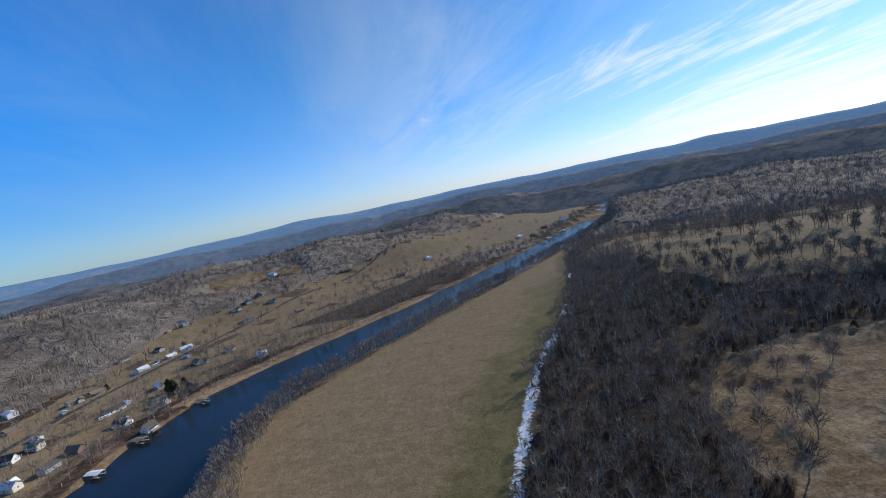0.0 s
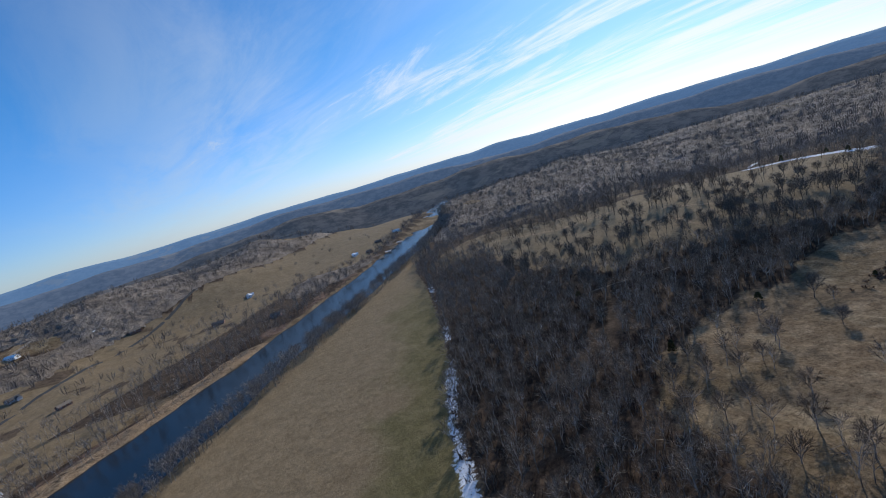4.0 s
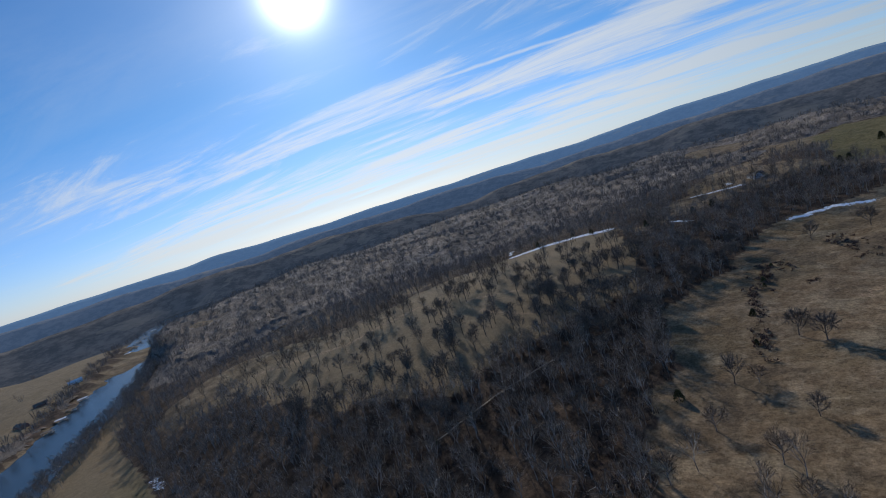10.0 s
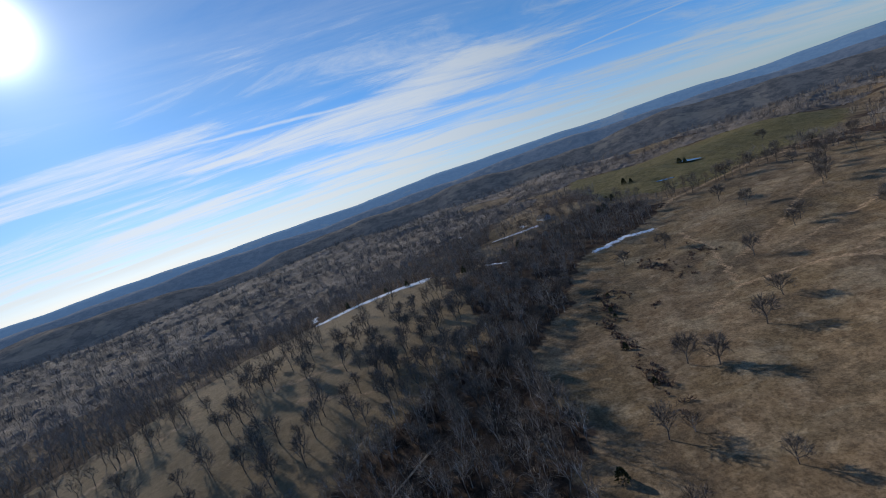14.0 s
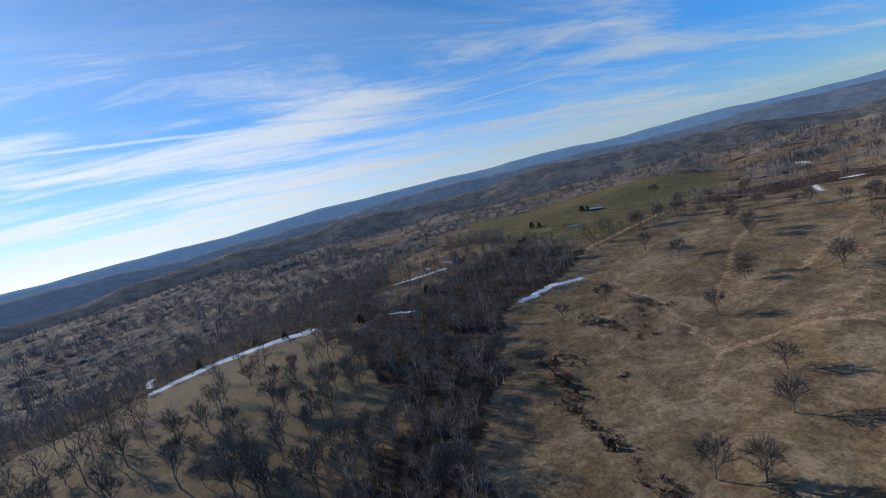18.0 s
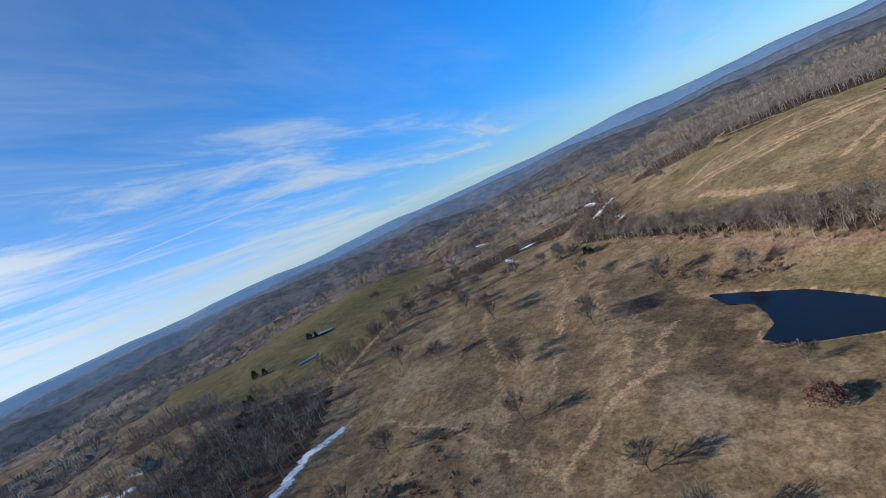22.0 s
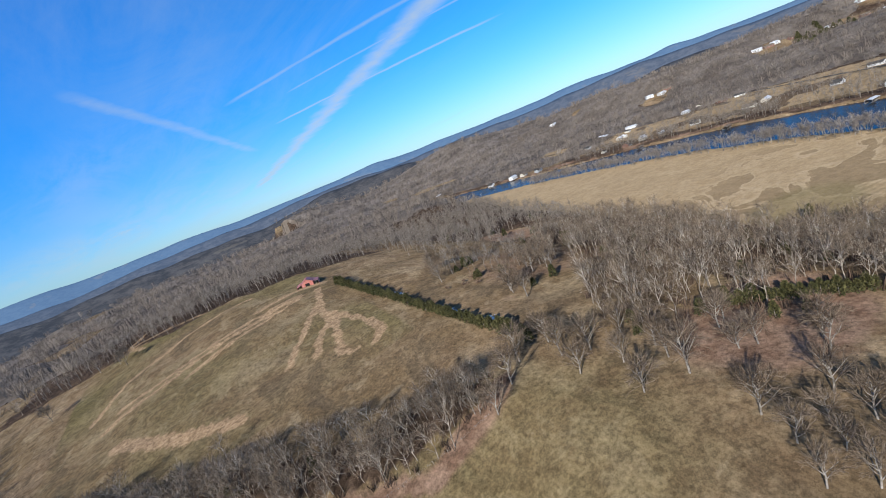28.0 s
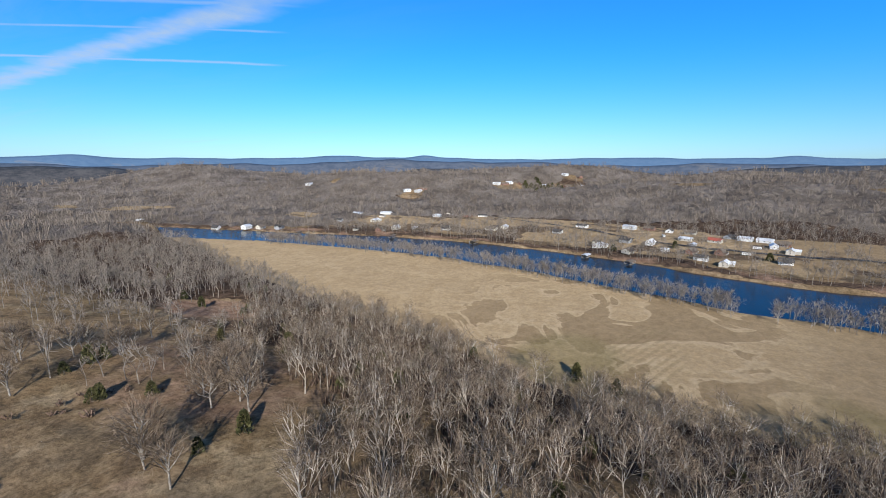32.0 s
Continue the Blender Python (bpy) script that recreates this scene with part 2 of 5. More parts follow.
def ground_colour(n):
    p = place(n)
    a = n.add("ShaderNodeVertexColor")
    a.layer_name = "cover"
    b = n.add("ShaderNodeVertexColor")
    b.layer_name = "marks"
    s1, s2 = n.add("ShaderNodeSeparateColor", Color=a.outputs[0]), n.add("ShaderNodeSeparateColor", Color=b.outputs[0])
    green, wood, bare = s1.outputs[0], s1.outputs[1], s1.outputs[2]
    red, snow, crop = s2.outputs[0], s2.outputs[1], s2.outputs[2]
    big, mid, fine = n.noise(p, 0.011, 4.0, 0.6), n.noise(p, 0.055, 8.0, 0.74, 0.4), n.noise(p, 0.6, 6.0, 0.8)
    straw = n.mix(n.ramp(mid, 0.36, 0.66), rgb(0.195, 0.130, 0.074), rgb(0.318, 0.226, 0.136))
    straw = n.mix(n.ramp(big, 0.42, 0.62), straw, n.mix(0.5, straw, rgb(0.165, 0.118, 0.060)))
    worn = n.noise(n.vec("MULTIPLY", p, (1.0, 0.55, 1.0)), 0.034, 8.0, 0.70, 0.4)
    straw = n.mix(n.math("MULTIPLY", n.ramp(worn, 0.52, 0.62), 0.62), straw, rgb(0.125, 0.094, 0.060))
    straw = n.mix(n.math("MULTIPLY", n.ramp(worn, 0.47, 0.39), 0.5), straw, rgb(0.39, 0.30, 0.185))
    spots = n.ramp(n.noise(p, 0.075, 5.0, 0.62, 0.5), 0.58, 0.66)
    straw = n.mix(n.math("MULTIPLY", spots, 0.33), straw, rgb(0.42, 0.325, 0.21))
    grass = n.mix(n.ramp(mid, 0.35, 0.65), rgb(0.128, 0.112, 0.042), rgb(0.198, 0.162, 0.074))
    c = n.mix(n.math("MULTIPLY", green, n.ramp(n.math("ADD", n.math("MULTIPLY", mid, 0.6), n.math("MULTIPLY", green, 0.4)), 0.3, 0.65)), straw, grass)
    earth = n.math("MULTIPLY", 0.75, n.ramp(n.math("ADD", n.noise(p, 0.020, 5.0, 0.62, 0.8), n.math("MULTIPLY", n.math("SUBTRACT", fine, 0.5), 0.12)), 0.54, 0.66))
    c = n.mix(n.math("MULTIPLY", earth, n.math("SUBTRACT", 0.75, n.math("MULTIPLY", green, 0.6))), c, n.mix(fine, rgb(0.078, 0.056, 0.038), rgb(0.125, 0.092, 0.060)))
    # hay ground by the river: dull patches with soft but clear borders
    lie = n.noise(p, 0.0135, 4.0, 0.55, 1.2)
    north = n.add("ShaderNodeSeparateXYZ", Vector=p).outputs[1]
    tilled = n.math("MULTIPLY", n.ramp(north, -130.0, -50.0), n.math("SUBTRACT", 1.0, n.ramp(north, 70.0, 150.0)))
    strong = n.math("ADD", 0.22, n.math("MULTIPLY", tilled, 0.78))
    edge = n.ramp(lie, 0.503, 0.522)
    rim = n.math("MULTIPLY", n.math("MULTIPLY", n.ramp(lie, 0.455, 0.500), n.math("SUBTRACT", 1.0, edge)), tilled)
    patch = n.math("MAXIMUM", n.math("MULTIPLY", edge, strong), n.math("MULTIPLY", n.ramp(north, 70.0, 170.0), 0.85))
    hay = n.mix(patch, n.mix(n.ramp(mid, 0.3, 0.7), rgb(0.315, 0.225, 0.126), rgb(0.400, 0.298, 0.176)), n.mix(n.ramp(mid, 0.3, 0.7), rgb(0.225, 0.158, 0.088), rgb(0.280, 0.202, 0.115)))
    hay = n.mix(n.math("MULTIPLY", rim, 0.6), hay, rgb(0.45, 0.345, 0.215))
    c = n.mix(crop, c, n.mix(n.math("MULTIPLY", green, 0.9), hay, grass))
    # swaths left by the mower
    swath = n.ramp(n.math("SINE", n.math("MULTIPLY", n.vec("DOT_PRODUCT", p, (0.26, 0.966, 0.0)), 1.35)), -0.3, 0.7)
    swath = n.math("MULTIPLY", n.math("MULTIPLY", swath, b.outputs["Alpha"]), n.math("MULTIPLY", crop, n.ramp(mid, 0.3, 0.6)))
    c = n.mix(n.math("MULTIPLY", swath, 0.34), c, n.mix(0.5, grass, rgb(0.13, 0.10, 0.05)))
    litter = n.mix(n.ramp(n.noise(p, 0.16, 4.0), 0.35, 0.65), rgb(0.055, 0.037, 0.026), rgb(0.120, 0.082, 0.057))
    c = n.mix(n.ramp(n.math("ADD", wood, n.math("MULTIPLY", n.math("SUBTRACT", mid, 0.5), 0.5)), 0.25, 0.75), c, litter)
    rust = n.mix(n.ramp(n.noise(p, 0.12, 4.0), 0.35, 0.65), rgb(0.205, 0.125, 0.084), rgb(0.310, 0.205, 0.143))
    c = n.mix(n.ramp(n.math("ADD", red, n.math("MULTIPLY", n.math("SUBTRACT", mid, 0.5), 0.9)), 0.35, 0.8), c, rust)
    clay = n.mix(n.ramp(fine, 0.3, 0.7), rgb(0.32, 0.205, 0.115), rgb(0.44, 0.31, 0.19))
    c = n.mix(n.ramp(n.math("ADD", bare, n.math("MULTIPLY", n.math("SUBTRACT", n.noise(p, 0.16, 6.0, 0.75), 0.5), 1.5)), 0.38, 0.74), c, clay)
    tuft = n.math("ADD", n.math("MULTIPLY", n.ramp(fine, 0.34, 0.66), n.math("SUBTRACT", 0.58, n.math("MULTIPLY", crop, 0.38))), n.math("MULTIPLY", n.ramp(n.noise(p, 0.2, 5.0, 0.75), 0.36, 0.64), n.math("SUBTRACT", 0.32, n.math("MULTIPLY", crop, 0.12))))
    tuft = n.math("ADD", tuft, n.math("ADD", 0.41, n.math("MULTIPLY", crop, 0.23)))
    c = n.mix(1.0, c, n.add("ShaderNodeCombineXYZ", X=tuft, Y=tuft, Z=tuft), "MULTIPLY")
    drift = n.ramp(n.math("ADD", snow, n.math("MULTIPLY", n.math("SUBTRACT", n.noise(p, 0.42, 6.0, 0.78), 0.5), 2.4)), 0.50, 0.64)
    return n.mix(drift, c, n.mix(fine, rgb(0.74, 0.76, 0.79), rgb(0.84, 0.85, 0.86)))


def ground_bump(n):
    p = place(n)
    return n.math("ADD", n.noise(p, 0.6, 6.0, 0.75), n.math("MULTIPLY", n.noise(p, 0.08, 3.0), 1.6)), 0.55, 0.9


def dry_grass(n, b):
    """Mown dry stems catch the light at low angles."""
    a = n.add("ShaderNodeVertexColor")
    a.layer_name = "marks"
    n.put(b.inputs["Sheen Weight"], n.math("MULTIPLY", n.add("ShaderNodeSeparateColor", Color=a.outputs[0]).outputs[2], 0.09))
    b.inputs["Sheen Roughness"].default_value = 0.45
    b.inputs["Sheen Tint"].default_value = rgb(0.80, 0.64, 0.46)


GROUND = shader("ground", ground_colour, 0.95, 0.04, bump=ground_bump, extra=dry_grass, dull=0.45)


def water_extra(n, b):
    b.inputs["IOR"].default_value = 1.33


def ripples(scale, strength):
    def bump(n):
        p = n.vec("MULTIPLY", place(n), (1.0, 0.6, 1.0))
        return n.math("ADD", n.noise(p, scale, 4.0, 0.6), n.math("MULTIPLY", n.noise(p, scale * 0.12, 3.0), 2.0)), strength, 0.25
    return bump


WATER = shader("river_water", lambda n: n.mix(n.ramp(n.noise(place(n), 0.012, 3.0), 0.35, 0.65), rgb(0.007, 0.010, 0.013), rgb(0.012, 0.015, 0.018)), 0.20, 0.24, bump=ripples(0.7, 0.14), extra=water_extra)
POND = shader("pond_water", lambda n: n.mix(n.noise(place(n), 0.05), rgb(0.006, 0.010, 0.016), rgb(0.012, 0.015, 0.018)), 0.12, 0.2, bump=ripples(0.9, 0.14), extra=water_extra)


# Wooded ridge with distance haze painted in, as bluish base tones and emission.
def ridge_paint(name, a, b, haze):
    def haze_glow(n, s):
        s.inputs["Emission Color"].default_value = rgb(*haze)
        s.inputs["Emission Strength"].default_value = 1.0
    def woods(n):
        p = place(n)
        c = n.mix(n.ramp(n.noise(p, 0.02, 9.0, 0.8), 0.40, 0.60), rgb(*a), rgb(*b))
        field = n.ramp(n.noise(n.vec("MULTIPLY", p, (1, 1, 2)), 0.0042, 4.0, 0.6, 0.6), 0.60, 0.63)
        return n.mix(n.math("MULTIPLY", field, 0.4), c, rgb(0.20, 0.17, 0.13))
    return shader(name, woods, 1.0, 0.0, extra=haze_glow)


# Painted haze grows ring by ring: base bluer, emission stronger.
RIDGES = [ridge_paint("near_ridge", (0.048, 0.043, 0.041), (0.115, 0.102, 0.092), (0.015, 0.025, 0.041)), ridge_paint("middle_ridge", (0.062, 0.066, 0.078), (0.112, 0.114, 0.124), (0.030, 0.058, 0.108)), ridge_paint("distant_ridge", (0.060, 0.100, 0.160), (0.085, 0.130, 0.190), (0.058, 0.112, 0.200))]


# ---------------------------------------------------------------- the lie of the land
RIVER = np.array([(-60, -900), (-150, -620), (-205, -450), (-242, -330), (-257, -203), (-250, -88), (-230, 10), (-209, 100), (-214, 200),
                  (-236, 290), (-236, 350), (-208, 436), (-144, 516), (-43, 620), (105, 795), (220, 930), (390, 1170), (560, 1430),
                  (740, 1660), (960, 1850), (1250, 1960), (1600, 2300)], float)
WOODLINE = np.array([(-100, -560), (-88, -480), (-40, -330), (-24, -240), (-4, -150), (10, -60), (27, 5), (30, 60), (16, 130), (8, 205), (28, 277),
                     (52, 348), (90, 428), (131, 539), (166, 650), (193, 757), (240, 850), (360, 1040)], float)
# heights on a 120 m lattice, from south-west to north-east
LATTICE = np.array([
    [-14, 6, 26, 41, 47, 40, 25, 8, -8],
    [-19, 5, 31, 49, 48, 31, 17, 7, -1],
    [-21, 6, 37, 53, 40, 20, 11, 9, 8],
    [-20, 6, 31, 41, 25, 14, 13, 15, 17],
    [-19, 9, 33, 26, 11, 18, 19, 22, 28],
    [-17, 7, 32, 13, 4, 16, 19, 28, 37],
    [-10, 0, 6, -1, 1, 4, 15, 32, 39],
    [-4, 1, 1, -2, -2, 8, 20, 26, 29],
    [-2, -1, 0, 5, 19, 22, 18, 13, 12],
    [-2, -2, 1, 12, 24, 18, 5, -2, -4],
    [-2, 0, 4, 12, 17, 11, -1, -10, -16],
    [-1, 3, 7, 10, 9, 4, -5, -15, -25]], float)


def smooth(a, lo, hi):
    s = np.clip((a - lo) / (hi - lo), 0, 1)
    return s * s * (3 - 2 * s)


def side(x, y, line):
    """Signed distance from a polyline, positive to the right of its run, and how far along it (0 to 1)."""
    best = np.full(np.shape(x), 1e9)
    sign = np.ones(np.shape(x))
    along = np.zeros(np.shape(x))
    n = len(line) - 1
    for i in range(n):
        (ax, ay), (bx, by) = line[i], line[i + 1]
        dx, dy = bx - ax, by - ay
        s = ((x - ax) * dx + (y - ay) * dy) / (dx * dx + dy * dy)
        s = np.clip(s, 0, 1)
        px, py = x - ax - s * dx, y - ay - s * dy
        d = np.hypot(px, py)
        near = d < best
        best = np.where(near, d, best)
        sign = np.where(near, np.where(px * dy - py * dx >= 0, 1.0, -1.0), sign)
        along = np.where(near, (i + s) / n, along)
    return best * sign, along


def river(x, y):
    """Distance from the river's middle, positive on the east side, eased so that 36 is the water's edge all along."""
    d, _ = side(x, y, RIVER)
    wide = 3 + 13 * smooth(y, -420, -230) * smooth(y, 640, 440)
    return np.sign(d) * np.maximum(np.abs(d) - wide, 0.01)


def waves(x, y, size, seed=0):
    """Cheap rolling relief, about -1 to 1."""
    a = 0
    rng = np.random.RandomState(seed + 11)
    for k in range(7):
        th, ph, w = rng.rand() * 6.283, rng.rand() * 6.283, (0.6 + rng.rand() * 1.1) * 6.283 / size
        a = a + np.sin((x * np.cos(th) + y * np.sin(th)) * w + ph + 1.3 * np.sin((x * np.sin(th) - y * np.cos(th)) * w * 0.6 + ph * 2))
    return a / 3.6


def spline(u):
    i = np.floor(u).astype(int)
    f = u - i
    return i, ((1 - f) ** 3 / 6, (3 * f ** 3 - 6 * f * f + 4) / 6, (-3 * f ** 3 + 3 * f * f + 3 * f + 1) / 6, f ** 3 / 6)


def lattice(x, y):
    i, wx = spline(np.clip((x + 70) / 120, 1, LATTICE.shape[1] - 2.001))
    j, wy = spline(np.clip((y + 520) / 120, 1, LATTICE.shape[0] - 2.001))
    h = 0
    for a in range(4):
        for b in range(4):
            h = h + wx[a] * wy[b] * LATTICE[j - 1 + b, i - 1 + a]
    return h


POND_SHORE = np.array([(366, 27), (353, 44), (340, 50), (334, 62), (331, 73), (335, 86), (325, 92), (311, 92), (298, 91), (288, 87), (287, 74), (292, 64), (301, 56), (319, 42), (342, 34), (366, 27)], float)
POND_LEVEL = 4.0
SMALL_PONDS = [(760, 56, 13, 6, 60, 1), (862, -24, 26, 11, 20, 2)]  # x, y, half length, half width, turn, seed


def within(x, y, ring):
    """Points inside a closed ring."""
    odd = np.zeros(np.shape(x), bool)
    for (ax, ay), (bx, by) in zip(ring, np.roll(ring, -1, 0)):
        if ay != by:
            odd ^= ((ay > y) != (by > y)) & (x < (bx - ax) * (y - ay) / (by - ay) + ax)
    return odd


def shore(x, y):
    """Distance from the pond's edge, positive in the water."""
    d, _ = side(x, y, POND_SHORE)
    return np.where(within(x, y, POND_SHORE), np.abs(d), -np.abs(d))


def height(x, y, channel=True):
    x, y = np.asarray(x, float), np.asarray(y, float)
    rd = river(x, y)
    wd, _ = side(x, y, WOODLINE)
    r = np.hypot(x - 150, y - 100)
    # east: the farm's hills near by, rolling country beyond
    core = np.maximum(lattice(x, y), -4)
    inside = smooth(x, 1000, 760) * smooth(y, -620, -430) * smooth(y, 900, 680)
    roll = 16 + 13 * waves(x, y, 900, 1) + 5 * waves(x, y, 330, 2)
    roll = roll - 30 * smooth(y - 0.55 * x, 300, 1500) * smooth(x, 500, 1200)
    east = core * inside + roll * (1 - inside)
    east = east * smooth(wd, 0, 70)
    # west: terrace with houses, then wooded hills
    back = -rd
    west = 7 * smooth(back, 55, 190) + 62 * smooth(back + 40 * waves(x, y, 500, 3), 235, 560) * (0.8 + 0.3 * waves(x, y, 620, 4))
    h = np.where(rd < 0, west, east)
    # ponds lie in their hollows; far off the land drops behind the ridges
    sd = shore(x, y)
    h = h + (POND_LEVEL + 0.7 - h) * smooth(sd, -75, -4)
    h = h - 3.5 * smooth(sd, -2.5, 3.5) * (sd > -2.5)
    for px, py, a, b, turn, _ in SMALL_PONDS:
        h = h - 3.0 * smooth(np.hypot(x - px, y - py), a * 1.5, a * 0.6)
    h = h + 10 * smooth(r, 900, 1400) * waves(x, y, 900, 5) - 95 * smooth(r, 1480, 1950)
    if channel:
        half = 36 + 4 * waves(x, y, 160, 6)
        h = h - 5.5 * smooth(np.abs(rd), half + 9, half - 6)
    return h


# ---------------------------------------------------------------- mesh helpers
def quads(name, v, q, mats=(), slots=None, shade=False):
    me = bpy.data.meshes.new(name)
    v, q = np.asarray(v, np.float32), np.asarray(q, np.int32)
    me.vertices.add(len(v))
    me.vertices.foreach_set("co", v.ravel())
    me.loops.add(q.size)
    me.loops.foreach_set("vertex_index", q.ravel())
    me.polygons.add(len(q))
    me.polygons.foreach_set("loop_start", np.arange(len(q), dtype=np.int32) * q.shape[1])
    me.polygons.foreach_set("loop_total", np.full(len(q), q.shape[1], np.int32))
    if slots is not None:
        me.polygons.foreach_set("material_index", np.asarray(slots, np.int32))
    me.polygons.foreach_set("use_smooth", np.full(len(q), shade))
    me.update(calc_edges=True)
    for m in mats:
        me.materials.append(m)
    return me


def thing(name, label, category, group="", at=(0, 0, 0), turn=0.0):
    ob = new(name)
    ob.matrix_basis = pose(*at, 0, 0, turn)
    return tagged(ob, label, category, group)


def part(name, bm, material, parent, label="", loc=(0, 0, 0)):
    if isinstance(bm, bpy.types.Mesh):
        me = bm
    else:
        me = bpy.data.meshes.new(name)
        bm.to_mesh(me)
        bm.free()
        me.materials.append(material)
    ob = new(name, me)
    ob.parent = parent
    ob.location = loc
    if label:
        ob["label"] = label
    return ob


def box(bm, x0, y0, z0, x1, y1, z1, bevel=0.0):
    r = bmesh.ops.create_cube(bm, size=1.0, matrix=Matrix.Translation(((x0 + x1) / 2, (y0 + y1) / 2, (z0 + z1) / 2)) @ Matrix.Diagonal((x1 - x0, y1 - y0, z1 - z0, 1)))
    if bevel:
        bmesh.ops.bevel(bm, geom=list({e for v in r["verts"] for e in v.link_edges}), offset=bevel, segments=1, affect="EDGES")
    return bm


def up(x, y):
    return float(height(np.array([float(x)]), np.array([float(y)]))[0])


# ---------------------------------------------------------------- what covers the ground
def ring(*p):
    return np.array(p, float)


OAK_HILL = ring((240, 545), (268, 440), (330, 402), (377, 380), (410, 345), (432, 330), (462, 334), (507, 350), (562, 358), (640, 395), (655, 480), (620, 530), (560, 580), (492, 603), (350, 640), (298, 715), (275, 690))
CREEK_WOOD = ring((131, 539), (60, 330), (40, 270), (112, 250), (138, 268), (152, 288), (174, 302), (248, 312), (300, 303), (388, 312), (412, 302), (450, 270), (516, 254), (566, 220), (574, 175), (625, 118), (700, 130), (735, 180),
                  (700, 240), (640, 318), (600, 350), (562, 358), (507, 350), (462, 334), (432, 330), (410, 345), (377, 380), (330, 402), (268, 440), (240, 545), (200, 640), (166, 650))
EDGE_WOOD = ring((8, 205), (16, 130), (30, 60), (27, 5), (10, -60), (-4, -150), (-24, -240), (-40, -330), (-88, -480), (180, -480), (150, -330), (125, -290), (90, -240), (95, -170), (70, -130),
                 (100, -70), (130, -20), (165, -5), (182, 20), (172, 40), (150, 58), (124, 92), (112, 130), (112, 165), (112, 190), (118, 250), (110, 262), (40, 270))
OAK_FOOT = np.array([(240, 545), (268, 440), (330, 402), (377, 380), (410, 345), (432, 330), (462, 334), (507, 350), (562, 358)], float)
GREEN_PASTURE = ring((660, 50), (740, 150), (1100, 130), (1300, 60), (1150, -230), (950, -360), (830, -250), (760, -150), (700, -10))
LANE = np.array([(620, 122), (642, 103), (687, -5), (748, -149), (705, -275), (582, -300)], float)
CREEK = np.array([(488, -140), (505, -200), (528, -262), (575, -350), (640, -480)], float)
TREELINE = np.array([(500, -140), (429, -97), (377, -62), (335, -36), (307, -15), (283, 3), (255, 10), (238, 13)], float)
CEDAR_HEDGE = np.array([(226, -222), (215, -130), (211, -71), (208, -29), (203, 3)], float)
WOOD_HEDGE = np.array([(150, 58), (128, 78), (112, 98)], float)
STRIP = np.array([(458, 243), (419, 251), (393, 256), (370, 257), (340, 260), (315, 264), (288, 268)], float)
VILLAGE_ROAD = np.array([(-560, -640), (-540, -450), (-520, -330), (-480, -200), (-440, -100), (-400, -20), (-382, 45), (-374, 140), (-395, 260), (-413, 390), (-405, 470), (-375, 590), (-335, 710), (-270, 850), (-180, 1000), (-100, 1180), (0, 1420), (200, 1760)], float)
UPPER_LANE = np.array([(-545, 380), (-515, 500), (-490, 600), (-465, 710), (-430, 830), (-380, 960), (-260, 1250)], float)
FOREST_TRACK = np.array([(318, 372), (306, 379), (279, 397), (248, 411), (215, 424)], float)
DIRT_RUTS = [  # width, then the run
    (2.2, [(243, -225), (252, -170), (256, -120), (264, -84), (258, -80)]), (2.4, [(253, -160), (240, -112), (238, -86), (246, -78)]), (1.9, [(249, -190), (268, -150), (282, -122), (290, -104)]), (1.5, [(255, -140), (268, -118), (275, -96)]),
    (2.0, [(256, -222), (300, -212), (350, -196), (396, -172)]), (1.4, [(258, -228), (304, -220), (352, -204), (388, -190)]), (1.3, [(262, -214), (310, -200), (345, -182)]), (1.9, [(389, -391), (402, -348), (385, -318)]), (1.2, [(402, -348), (380, -345), (360, -352)]),
    (1.5, [(330, -330), (370, -350), (402, -348)]), (1.4, [(290, -300), (340, -280), (390, -240), (410, -200)]), (3.8, [(322, -84), (350, -102), (384, -140)]), (2.0, [(532, 147), (500, 150), (471, 152), (425, 166), (396, 178), (372, 205)]),
    (2.0, [(428, 120), (440, 80), (455, 40), (473, -17), (498, -60)]), (1.8, [(388, 110), (400, 70), (425, 35), (455, 10)]), (1.6, [(396, 178), (390, 130), (372, 100)]), (1.3, [(440, 150), (470, 100), (505, 60), (540, 10)]),
    (1.4, [(372, 110), (380, 84), (376, 60)]), (3.0, [(232, -240), (262, -246), (290, -236)]), (1.3, [(420, 500), (440, 440), (470, 420)]), (1.2, [(395, 470), (382, 425), (392, 400)]), (1.2, [(300, 690), (345, 600), (420, 560)])]


